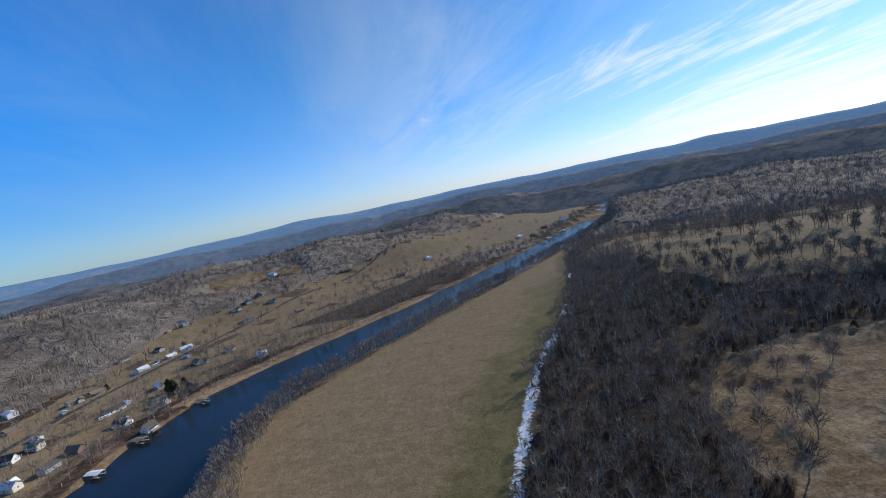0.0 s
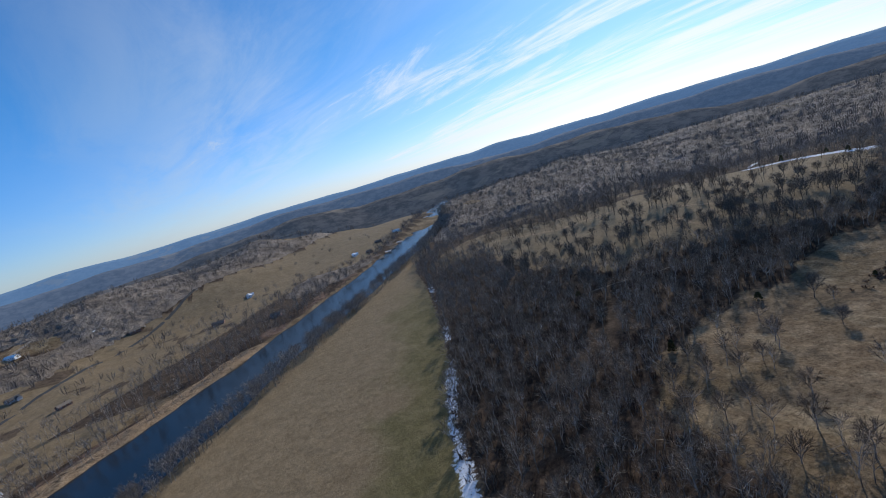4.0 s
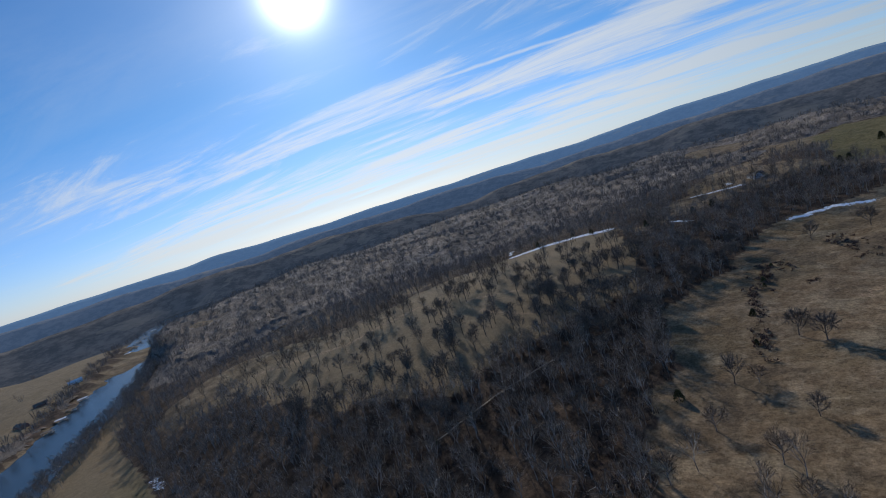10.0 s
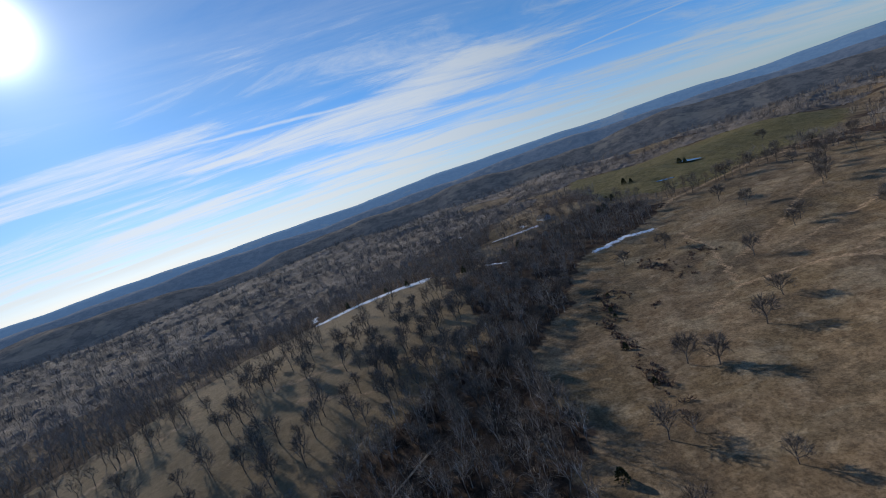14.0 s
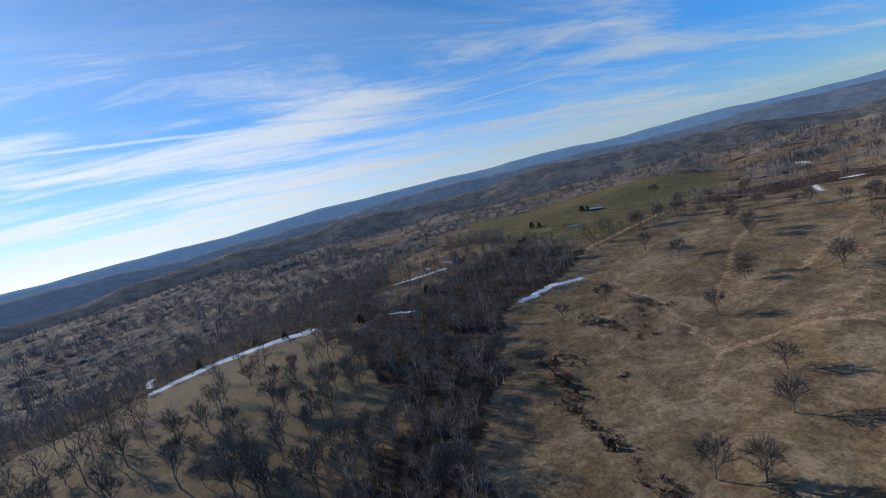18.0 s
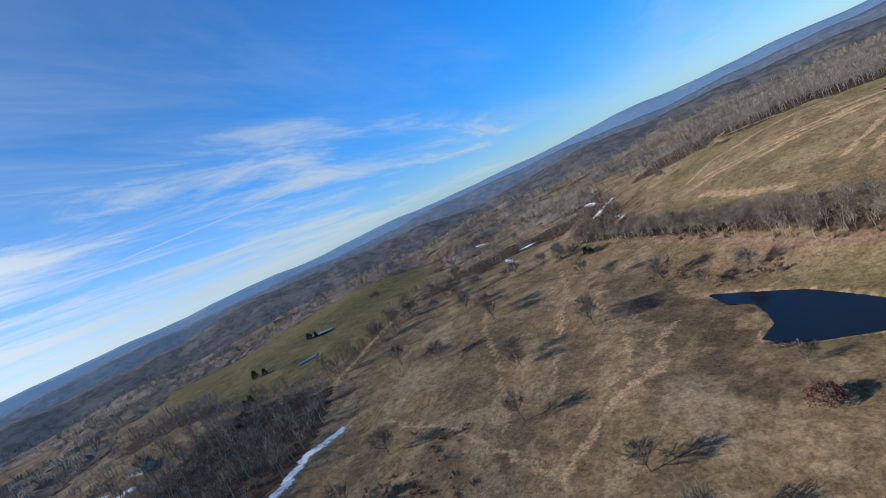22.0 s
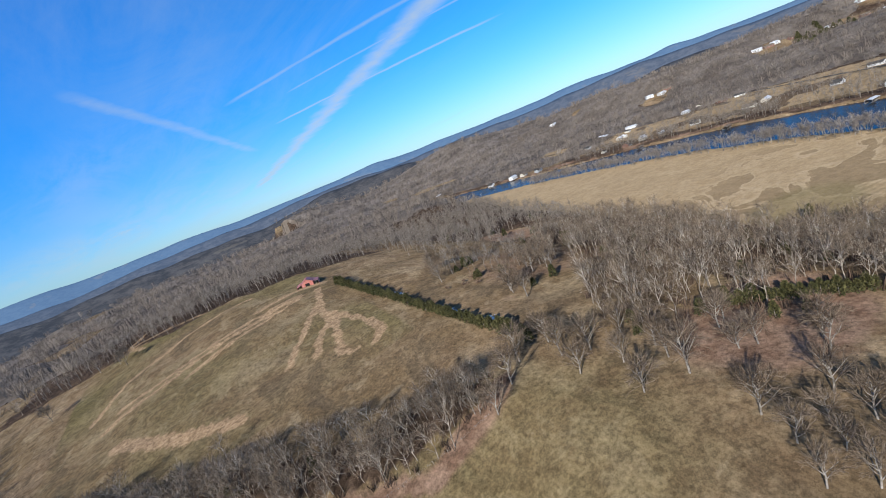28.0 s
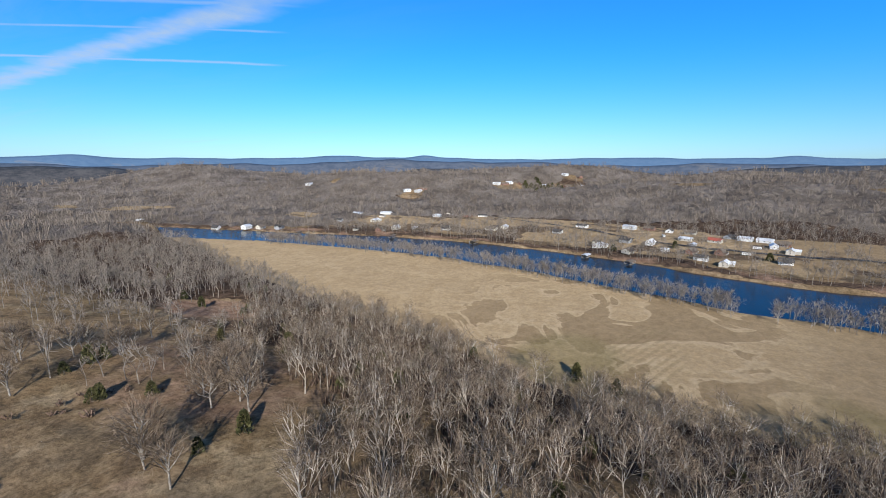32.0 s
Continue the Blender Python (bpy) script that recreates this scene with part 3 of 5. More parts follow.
def cover(x, y):
    """Land cover at points: dictionary of weights between 0 and 1, and how thick trees stand (per square metre)."""
    rd = river(x, y)
    wd, _ = side(x, y, WOODLINE)
    east, west = rd > 0, rd <= 0
    # ragged borders
    ox, oy = x, y
    x, y = x + 7 * waves(ox, oy, 62, 51) + 3 * waves(ox, oy, 21, 53), y + 7 * waves(ox, oy, 58, 52) + 3 * waves(ox, oy, 23, 54)
    n1, n2, n3 = waves(x, y, 210, 21), waves(x, y, 70, 22), waves(x, y, 700, 23)
    r = np.hypot(x - 150, y - 100)
    tree = np.zeros(np.shape(x))
    field = east & (wd < 0)
    oak, creek, edge = within(x, y, OAK_HILL), within(x, y, CREEK_WOOD), within(x, y, EDGE_WOOD)
    farm = (x > 90) & (x < 640) & (y > -330) & (y < 330)
    pasture = within(x, y, GREEN_PASTURE)
    # wild country beyond the farm: woods with open patches
    rest = east & (wd > 0) & ~farm & ~oak & ~creek & ~edge & ~pasture
    south = (y < -330) & east & (wd > 0)
    open_land = (n1 * 0.8 + n3 * 0.7 > 0.25 - 0.35 * ((x > 640) & (y < 330)) + 0.45 * smooth(r, 650, 1000) + 0.25 * (y > 330)) & ~south & (y < 640)
    open_north = (n1 * 0.8 + n3 * 0.6 > 0.62) & (y >= 640)
    tree = np.where(rest, 0.0095 + 0.004 * smooth(r, 900, 600), tree)
    tree = np.where(rest & (open_land | open_north), np.where(r > 650, 0.0004, 0.0016), tree)
    hill_south = south & (x > 235) & (x < 455) & (y > -445 + 0.12 * (x - 300))
    tree = np.where(south & ~hill_south & (wd > 0), 0.0095, tree)
    tree = np.where(south & (x > 500) & (n1 > 0.1), 0.003, tree)
    tree = np.where(creek, 0.0125 * (0.6 + 0.65 * (n2 + 0.6 * waves(ox, oy, 33, 55) > -0.45)), tree)
    tree = np.where(edge, 0.0140 * (0.8 + 0.4 * (n2 + 0.7 * waves(ox, oy, 37, 56) > -0.4)), tree)
    tree = np.where(within(x, y, ring((60, -215), (145, -290), (155, -175), (178, -135), (166, -105), (160, -78), (130, -60), (95, -75), (75, -130))), 0.0048, tree)
    tree = np.where(within(x, y, ring((62, -252), (28, -226), (40, -180), (62, -160), (86, -188))), 0.0004, tree)
    tree = np.where(within(x, y, ring((105, 165), (160, 180), (215, 215), (285, 262), (225, 331), (180, 345), (135, 312), (110, 262))), np.maximum(tree, 0.0010), tree)
    bright = within(x, y, ring((150, 345), (178, 332), (215, 338), (205, 362), (178, 368)))
    tree = np.where(bright, 0.0072, tree)
    top = smooth(x, 520, 600)
    hem = np.abs(side(ox, oy, OAK_FOOT)[0])
    foot = smooth(hem, 85, 8)
    tree = np.where(oak, 0.0048 * (1 - 0.75 * top) * (1 + 0.3 * foot) * (0.14 + 0.86 * (n2 + 0.5 * waves(ox, oy, 40, 57) > 0.08 - 0.4 * foot)), tree)
    x, y = ox, oy
    td, _ = side(x, y, TREELINE)
    tree = np.where(np.abs(td - 3) < 12 + 3 * n2, 0.024, tree)
    cd, _ = side(x, y, CREEK)
    tree = np.where(np.abs(cd) < 22 + 14 * n2, 0.0085, tree)
    ld, ls = side(x, y, LANE)
    tree = np.where((np.abs(ld) < 13) & (np.abs(ld) > 4) & (ls > 0.15), 0.006, tree)
    lane_wood = (ld > 0) & (ld < 90) & (y < -150) & (x > 560) & (x < 760)
    tree = np.where(lane_wood, 0.0075, tree)
    hut = np.hypot((x - 770) / 75, (y - 240) / 70) < 1
    tree = np.where(hut, 0.004, tree)
    tree = np.where(within(x, y, ring((652, 395), (655, 560), (690, 650), (800, 640), (790, 480), (760, 400))), 0.0105, tree)
    ridge_belt = (np.abs(x - 668 - 6 * n2) < 18) & (y > 395) & (y < 560)
    tree = np.where(ridge_belt, 0.012, tree)
    # river banks
    bank = east & (rd > 38) & (rd < 52) & (y < 1000)
    tree = np.where(bank, 0.0, tree)
    tree = np.where(field & (rd > 52), 0.0, tree)
    # the far shore
    back = -rd
    shore_trees = west & (back > 42.5) & (back < 72 + 18 * n1)
    tree = np.where(shore_trees, np.where(n2 + 0.4 * n1 > -0.15, 0.026, 0.010), tree)
    inland = 248 + 12 * n1 + 125 * smooth(y, 430, 800)
    terrace = west & (back >= 80) & (back < inland)
    tree = np.where(terrace, np.where(n1 + n2 > 0.8 - 0.9 * smooth(y, -140, -240), 0.0065, np.where(back < 140, 0.0042, 0.0022) + 0.0012 * smooth(y, -140, -240)), tree)
    grove = west & (y > 640) & (y < 1050) & (back > 50) & (back < 150)
    tree = np.where(grove, 0.008, tree)
    hay_north = west & (y > 1000) & (back > 75) & (back < inland)
    tree = np.where(hay_north, 0.0003, tree)
    forest = west & ~hay_north & (back >= inland)
    tree = np.where(forest, np.where((n3 + 0.5 * n1 > 0.95) & (back > 420), 0.0012, 0.0095), tree)
    upland = within(x, y, ring((-1080, -860), (-940, -900), (-740, -790), (-780, -690), (-960, -750)))
    yards = (np.hypot((x + 772) / 70, (y + 372) / 34) < 1) | (np.hypot((x + 862) / 48, (y + 258) / 62) < 1) | (np.hypot(x + 955, y + 285) < 36) | (np.hypot(x + 604, y + 520) < 36)
    tree = np.where(upland, 0.0004, np.where(yards, 0.0032, tree))
    tree = np.where(np.abs(rd) < 42.5, 0, tree)
    vd, _ = side(x, y, VILLAGE_ROAD)
    tree = np.where(np.abs(vd) < 5, 0, tree)
    sd = shore(x, y)
    tree = np.where(sd > -6, 0, tree)
    # masks for the ground
    wood = smooth(tree, 0.0035, 0.0085) * np.where(oak, 0.0, 1.0)
    wood = np.where(oak, 0.32 * smooth(hem + 8 * n2, 36, 4), wood)
    wood = np.where(((creek & (x < 430)) | edge) & ~bright & (tree > 0.004), np.maximum(wood, np.where(edge, np.where(x > 90, 0.25, 0.6), 0.85 - 0.3 * smooth(hem, 30, 0))), wood)
    wood = np.where((np.abs(td - 3) < 18) & (td > 7), 0.0, wood)
    wood = np.where(edge & (x > 90) & (y < 130), np.minimum(wood, 0.42), wood)
    green = np.where(pasture, 0.85, 0.0)
    green = np.maximum(green, np.where(field, smooth(-wd, 62 + 14 * n2, 22 + 14 * n2) * smooth(y, 60, 180) * smooth(y, 720, 560), 0))
    green = np.maximum(green, np.where(field, 0.6 * smooth(np.hypot((x + 8) / 42, (y - 8) / 30), 1.15, 0.7), 0))
    green = np.maximum(green, 0.6 * farm * smooth(np.hypot((x - 268) / 95, (y - 60) / 70), 1.2, 0.5))
    green = np.maximum(green, 0.8 * (x > 225) * (x < 430) * (y > -330) * (y < -60) * (0.6 + 0.4 * n1) * east)
    crop = np.where(field & (rd > 44), 1.0, np.where(terrace | hay_north | upland, 0.75, np.where(oak, 0.95, 0.0)))
    red = np.zeros(np.shape(x))
    red = np.maximum(red, smooth(np.abs(td - 15 - 4 * n2), 8, 2) * (x < 420) * 0.85)
    red = np.maximum(red, 0.55 * smooth(np.hypot((x - 130) / 60, (y + 95) / 90), 1.1, 0.5))
    red = np.maximum(red, 0.85 * smooth(np.hypot((x - 150) / 50, (y - 72) / 36), 1.15, 0.5))
    red = np.maximum(red, np.where(west & (back < 70) & (back > 40), 0.40 + 0.35 * n2, 0))
    red = np.maximum(red, 0.5 * smooth(np.hypot((x - 345) / 50, (y + 10) / 30), 1.1, 0.5) )
    red = np.maximum(red, 0.75 * smooth(np.hypot((x - 58) / 36, (y + 205) / 46), 1.15, 0.6))
    for px, py, a in ((181, -38, 7), (145, -53, 14), (145, -84, 10), (134, -143, 12), (95, -55, 8), (63, -180, 14)):
        red = np.maximum(red, 0.6 * smooth(np.hypot(x - px, y - py), a * 1.3, a * 0.4))
    mx, my = x + 5 * waves(x, y, 26, 61), y + 5 * waves(x, y, 29, 62)
    wood = np.maximum(wood, 0.55 * within(mx, my, ring((366, 55), (343, 57), (337, 79), (342, 99), (324, 121), (319, 136), (338, 132), (355, 112), (362, 83))))
    wood = np.maximum(wood, (0.42 + 0.2 * n2) * within(mx, my, ring((447, -61), (404, -34), (377, 24), (345, 46), (340, 80), (352, 100), (380, 71), (422, 20), (458, -17))))
    bare = np.zeros(np.shape(x))
    for w, run in DIRT_RUTS:
        d, _ = side(x, y, np.array(run, float))
        w = max(w * 1.15, 2.3)
        worn = 0.92 if run[0][1] < -60 else 0.74
        bare = np.maximum(bare, worn * smooth(np.abs(d + 1.5 * n2), w * 1.9, w * 0.6))
    bare = np.maximum(bare, np.where(oak, 0.34 - 0.2 * foot, 0.0))
    for line, w in ((LANE, 2.6),):
        d, _ = side(x, y, line)
        bare = np.maximum(bare, 0.9 * smooth(np.abs(d), w * 1.5, w * 0.7))
    bare = np.maximum(bare, np.where(west & (back < 41) & (back > 35), 0.15 + 0.45 * n2, 0))
    bare = np.maximum(bare, 0.75 * smooth(sd, -5.5, -1.5) * (sd < 1))
    spit = west & (y > 430) & (y < 700) & (back > 34) & (back < 62)
    bare = np.maximum(bare, np.where(spit, 0.7, 0))
    snow = np.zeros(np.shape(x))
    snow = np.maximum(snow, smooth(np.abs(wd - 1.5 + 1.5 * waves(x, y, 23, 58)), 7, 1) * smooth(y, 130, 180) * smooth(y, 470, 400) * (0.8 + 0.2 * n2))
    snow = np.maximum(snow, 0.65 * smooth(np.abs(wd - 4), 5, 2) * (y > 400) * (y < 640) * (n2 > 0.2))
    for run, w in (([(616, 522), (640, 488), (646, 440), (642, 402)], 10.0), ([(566, 158), (570, 185), (560, 216)], 3.8), ([(720, 304), (719, 246)], 3.6), ([(526, -300), (525, -238)], 4.5), ([(617, -230), (627, -217)], 4), ([(736, 258), (750, 262)], 3),
                   ([(560, -325), (580, -350)], 5), ([(470, -170), (482, -195)], 2.6), ([(610, 300), (622, 322)], 2.5), ([(1000, 640), (1050, 612)], 5),
                   ([(850, 350), (885, 345)], 4), ([(905, 440), (960, 452)], 4), ([(600, -150), (640, -190)], 3), ([(820, -400), (870, -420)], 6), ([(650, 545), (690, 560)], 3)):
        d, _ = side(x, y, np.array(run, float))
        snow = np.maximum(snow, 0.9 * smooth(np.abs(d + 1.5 * waves(x, y, 19, 57)), w * 1.8, w * 0.3))
    hd, hs = side(x, y, CEDAR_HEDGE)
    snow = np.maximum(snow, smooth(np.abs(hd + 5.5), 3.6, 1.8) * (hs > 0.08) * (hs < 0.97) * (0.55 + 0.5 * (waves(x, y, 34, 31) > 0.15) - 0.3))
    return dict(green=green, wood=wood, bare=bare, red=red, snow=snow, crop=crop, tree=tree)


# ---------------------------------------------------------------- ground, water, distance
def grades(lo, hi, step, far):
    a = list(np.arange(lo, hi + 0.1, step))
    s = step
    while a[-1] < far:
        s *= 1.1
        a.append(a[-1] + s)
    s = step
    while a[0] > -far:
        s *= 1.1
        a.insert(0, a[0] - s)
    return np.array(a)


def make_ground():
    gx, gy = grades(-480, 700, 4.0, 4300), grades(-420, 760, 4.2, 4300)
    x, y = np.meshgrid(gx, gy)
    c = cover(x, y)
    z = height(x, y) + 0.35 * waves(x, y, 24, 9) * (1 - c["crop"]) + 0.9 * waves(x, y, 75, 8) * (1 - c["crop"]) * (np.abs(shore(x, y)) > 3)
    nx, ny = len(gx), len(gy)
    i = (np.arange(ny - 1)[:, None] * nx + np.arange(nx - 1)[None, :]).ravel()
    q = np.stack([i, i + 1, i + nx + 1, i + nx], 1)
    me = quads("ground", np.stack([x.ravel(), y.ravel(), z.ravel()], 1), q, (GROUND,), shade=True)
    for name, keys in (("cover", ("green", "wood", "bare")), ("marks", ("red", "snow", "crop"))):
        a = me.attributes.new(name, "FLOAT_COLOR", "POINT")
        col = np.ones((x.size, 4), np.float32)
        for k, key in enumerate(keys):
            col[:, k] = np.clip(c[key], 0, 1).ravel()
        if name == "marks":
            col[:, 3] = (smooth(np.hypot((x + 22) / 72, (y - 42) / 25), 1.1, 0.6) + 0.35 * smooth(y, 420, 520)).ravel()
        a.data.foreach_set("color", col.ravel())
    tagged(new("ground", me), "rolling winter farmland of straw grass, leaf litter and bare clay", "ground", kind="structure")


make_ground()


def ribbon(name, line, half, z, material, label, category, step=14.0, kind="structure"):
    """A flat band along a polyline, smoothed."""
    pts = []
    n = len(line)
    for i in range(n - 1):
        a, b = line[i], line[i + 1]
        p0, p3 = line[max(i - 1, 0)], line[min(i + 2, n - 1)]
        k = max(2, int(np.hypot(*(b - a)) / step))
        for s in np.arange(k) / k:
            pts.append(0.5 * ((2 * a) + (b - p0) * s + (2 * p0 - 5 * a + 4 * b - p3) * s * s + (3 * a - p0 - 3 * b + p3) * s ** 3))
    pts.append(line[-1])
    pts = np.array(pts)
    d = np.gradient(pts, axis=0)
    d /= np.linalg.norm(d, axis=1, keepdims=True)
    nrm = np.stack([d[:, 1], -d[:, 0]], 1)
    rows = []
    ks = np.linspace(-1, 1, 5)
    for k in ks:
        p = pts + nrm * half * k
        rows.append(np.column_stack([p, z(p[:, 0], p[:, 1]) if callable(z) else np.full(len(p), z)]))
    v = np.concatenate(rows)
    m = len(pts)
    q = [(r * m + i, r * m + i + 1, (r + 1) * m + i + 1, (r + 1) * m + i) for r in range(4) for i in range(m - 1)]
    q = np.array(q)[:, ::-1]
    return tagged(new(name, quads(name, v, q, (material,), shade=True)), label, category, kind=kind)


ribbon("river", RIVER, 64, -2.6, WATER, "wide dark blue river with light ripples", "river")


def pond(name, outline, z, label):
    bm = bmesh.new()
    bm.faces.new([bm.verts.new((px, py, z)) for px, py in outline])
    bmesh.ops.triangulate(bm, faces=bm.faces[:])
    bmesh.ops.recalc_face_normals(bm, faces=bm.faces[:])
    me = bpy.data.meshes.new(name)
    bm.to_mesh(me)
    bm.free()
    me.materials.append(POND)
    return tagged(new(name, me), label, "pond", kind="structure")


pond("pond", [(px * 1.035 - 326 * 0.035, py * 1.035 - 66 * 0.035) for px, py in POND_SHORE[:-1]], POND_LEVEL, "dark still farm pond in a straw-coloured pasture")
for px, py, a, b, turn, seed in SMALL_PONDS:
    outline = []
    for k in range(28):
        th = k / 28 * 6.2832
        rr = 1 + 0.13 * math.sin(2 * th + seed) + 0.08 * math.sin(3 * th + 2 * seed)
        cx, cy = a * rr * math.cos(th), b * rr * math.sin(th)
        t_ = radians(turn)
        outline.append((px + cx * math.cos(t_) - cy * math.sin(t_), py + cx * math.sin(t_) + cy * math.cos(t_)))
    pond("pond", outline, up(px, py) + 1.5, "small farm pond in the green pasture")


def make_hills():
    """Three lines of wooded ridges, one behind the other, that close the view all round; distance haze is in their
    paint.
    """
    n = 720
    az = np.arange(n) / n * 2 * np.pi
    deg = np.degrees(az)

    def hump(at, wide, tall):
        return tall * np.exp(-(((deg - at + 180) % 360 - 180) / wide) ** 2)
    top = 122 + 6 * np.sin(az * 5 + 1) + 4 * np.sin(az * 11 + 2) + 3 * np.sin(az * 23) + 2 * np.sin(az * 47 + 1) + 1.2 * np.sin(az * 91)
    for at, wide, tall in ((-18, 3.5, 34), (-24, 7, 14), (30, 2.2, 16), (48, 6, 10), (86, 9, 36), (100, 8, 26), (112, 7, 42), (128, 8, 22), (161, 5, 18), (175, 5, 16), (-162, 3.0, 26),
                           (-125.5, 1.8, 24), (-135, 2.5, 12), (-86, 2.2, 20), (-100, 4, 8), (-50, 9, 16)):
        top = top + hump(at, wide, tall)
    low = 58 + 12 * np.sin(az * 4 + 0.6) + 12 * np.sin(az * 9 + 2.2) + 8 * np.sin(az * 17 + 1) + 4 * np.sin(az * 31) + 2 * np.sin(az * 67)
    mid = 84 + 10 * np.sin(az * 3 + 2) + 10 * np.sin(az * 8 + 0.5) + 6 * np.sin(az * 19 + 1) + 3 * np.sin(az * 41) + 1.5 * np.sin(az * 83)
    for (r0, r1, tops), paint, label in zip(((1500, 2050, low), (2450, 3000, mid), (3450, 4200, top)), RIDGES, ("low wooded ridges in the middle distance", "far wooded ridges, painted grey with haze", "distant wooded ridges, painted blue with haze")):
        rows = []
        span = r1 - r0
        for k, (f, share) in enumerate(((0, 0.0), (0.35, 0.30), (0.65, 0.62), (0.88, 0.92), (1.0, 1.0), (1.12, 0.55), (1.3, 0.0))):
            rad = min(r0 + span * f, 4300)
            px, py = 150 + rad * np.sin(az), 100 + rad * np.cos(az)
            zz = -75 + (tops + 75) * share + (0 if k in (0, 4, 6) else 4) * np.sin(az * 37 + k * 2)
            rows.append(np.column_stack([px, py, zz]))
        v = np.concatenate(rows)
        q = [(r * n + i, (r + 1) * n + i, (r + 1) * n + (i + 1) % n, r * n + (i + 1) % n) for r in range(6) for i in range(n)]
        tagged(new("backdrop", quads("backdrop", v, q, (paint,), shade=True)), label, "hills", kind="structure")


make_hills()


# ---------------------------------------------------------------- trees
def unit(v):
    return v / (np.linalg.norm(v) + 1e-9)


def dome_tree(seed, tall, wide, limbs, shoots, twigs, base=0.3, girth=0.014):
    """Branches of a bare tree with a rounded crown, as (start, end, thick, thin, level)."""
    rng = np.random.RandomState(seed)
    thick = tall * girth
    middle = np.array([rng.normal(0, 0.02), rng.normal(0, 0.02), 0.5 * (1 + base) - 0.02]) * tall
    radii = np.array([wide * (0.9 + 0.2 * rng.rand()), wide * (0.9 + 0.2 * rng.rand()), tall * (1 - base) * 0.5])
    knots = [np.zeros(3), np.array([rng.normal(0, 0.02), rng.normal(0, 0.02), 0.30]) * tall, np.array([rng.normal(0, 0.045), rng.normal(0, 0.045), 0.56]) * tall, np.array([rng.normal(0, 0.07), rng.normal(0, 0.07), 0.80]) * tall]
    out = [(knots[k], knots[k + 1], thick * (1, 0.72, 0.45)[k], thick * (0.72, 0.45, 0.15)[k], 0) for k in range(3)]
    for k in range(limbs):
        f = tall * (base * 0.75 + (0.70 - base * 0.75) * (k + rng.rand()) / limbs)
        start = np.array([np.interp(f, [p[2] for p in knots], [p[i] for p in knots]) for i in range(2)] + [f])
        th, el = k * 2.4 + rng.normal(0, 0.35), -0.05 + 1.3 * (k + rng.rand()) / limbs
        d = np.array([math.cos(th) * math.cos(el), math.sin(th) * math.cos(el), math.sin(el)])
        lobe = 0.66 + 0.52 * rng.rand()
        end = middle + d * radii * (0.55 + 0.2 * rng.rand()) * lobe
        elbow = start * 0.5 + end * 0.5 + rng.normal(0, 0.025, 3) * tall - np.array([0, 0, 0.02 * tall])
        r = thick * (0.42 + 0.16 * rng.rand())
        out += [(start, elbow, r, r * 0.7, 1), (elbow, end, r * 0.7, r * 0.3, 1)]
        for j in range(shoots):
            d2 = unit(d + rng.normal(0, 0.42, 3))
            d2[2] = max(d2[2], -0.42)
            tip = middle + d2 * radii * (0.70 + 0.38 * rng.rand()) * lobe
            root = elbow + (end - elbow) * rng.rand() if j % 3 else start + (elbow - start) * (0.5 + 0.5 * rng.rand())
            out.append((root, tip, r * 0.55, r * 0.2, 2))
            run = unit(tip - root)
            for m in range(twigs):
                q = root + (tip - root) * (0.35 + 0.65 * rng.rand())
                e = q + unit(run * 0.6 + d2 * 0.5 + rng.normal(0, 0.55, 3) + np.array([0, 0, 0.15])) * tall * (0.075 + 0.085 * rng.rand())
                out.append((q, e, r * 0.12, r * 0.05, 3))
    return out


def wooded(bones, sides, thin):
    """Vertices, quads and material slots of a tree: twigs in slot 0, trunk, limbs and shoots in slot 1."""
    v, q = tubes(bones, sides, thin)
    slots = np.concatenate([np.full(max(1, n) if n > 2 else 1, 1 if lv < 3 else 0) for n, lv in ((sides[min(b[4], len(sides) - 1)], b[4]) for b in bones)])
    return v, q, slots


def tubes(bones, sides, thin=0.045):
    """Quads for branches: tubes of so many sides by level, flat slivers for the finest."""
    v, q = [], []
    rng = np.random.RandomState(5)
    for a, b, r0, r1, lv in bones:
        d = unit(b - a)
        s = unit(np.cross(d, rng.normal(0, 1, 3)))
        t = np.cross(d, s)
        n = sides[min(lv, len(sides) - 1)]
        k = len(v)
        if n <= 2:
            w = max(r0, thin)
            v += [a - s * w, a + s * w, b + s * w * 0.55, b - s * w * 0.55]
            q.append((k, k + 1, k + 2, k + 3))
            continue
        for i in range(n):
            c_, s_ = math.cos(i / n * 6.283), math.sin(i / n * 6.283)
            v += [a + (s * c_ + t * s_) * max(r0, thin), b + (s * c_ + t * s_) * max(r1, thin)]
        for i in range(n):
            j = (i + 1) % n
            q.append((k + 2 * i, k + 2 * j, k + 2 * j + 1, k + 2 * i + 1))
    return np.array(v), np.array(q)


def bare_tree(name, seed, tall, wide, label, build=(11, 7, 6), base=0.3, bark=None, at=(0, 0, 0), group="", girth=0.017):
    bones = dome_tree(seed, tall, wide, *build, base, girth)
    root = thing(name, label, "tree", group, at)
    low = [b for b in bones if b[4] < 2]
    fine = [b for b in bones if b[4] >= 2]
    part("trunk", quads("trunk", *tubes(low, (7, 5)), (bark or BARK,), shade=True), None, root)
    part("crown", quads("crown", *tubes(fine, (3, 3, 3, 2), 0.042 if bark is None else 0.066), (bark or TWIG,)), None, root, "fine bare branches and twigs")
    return root


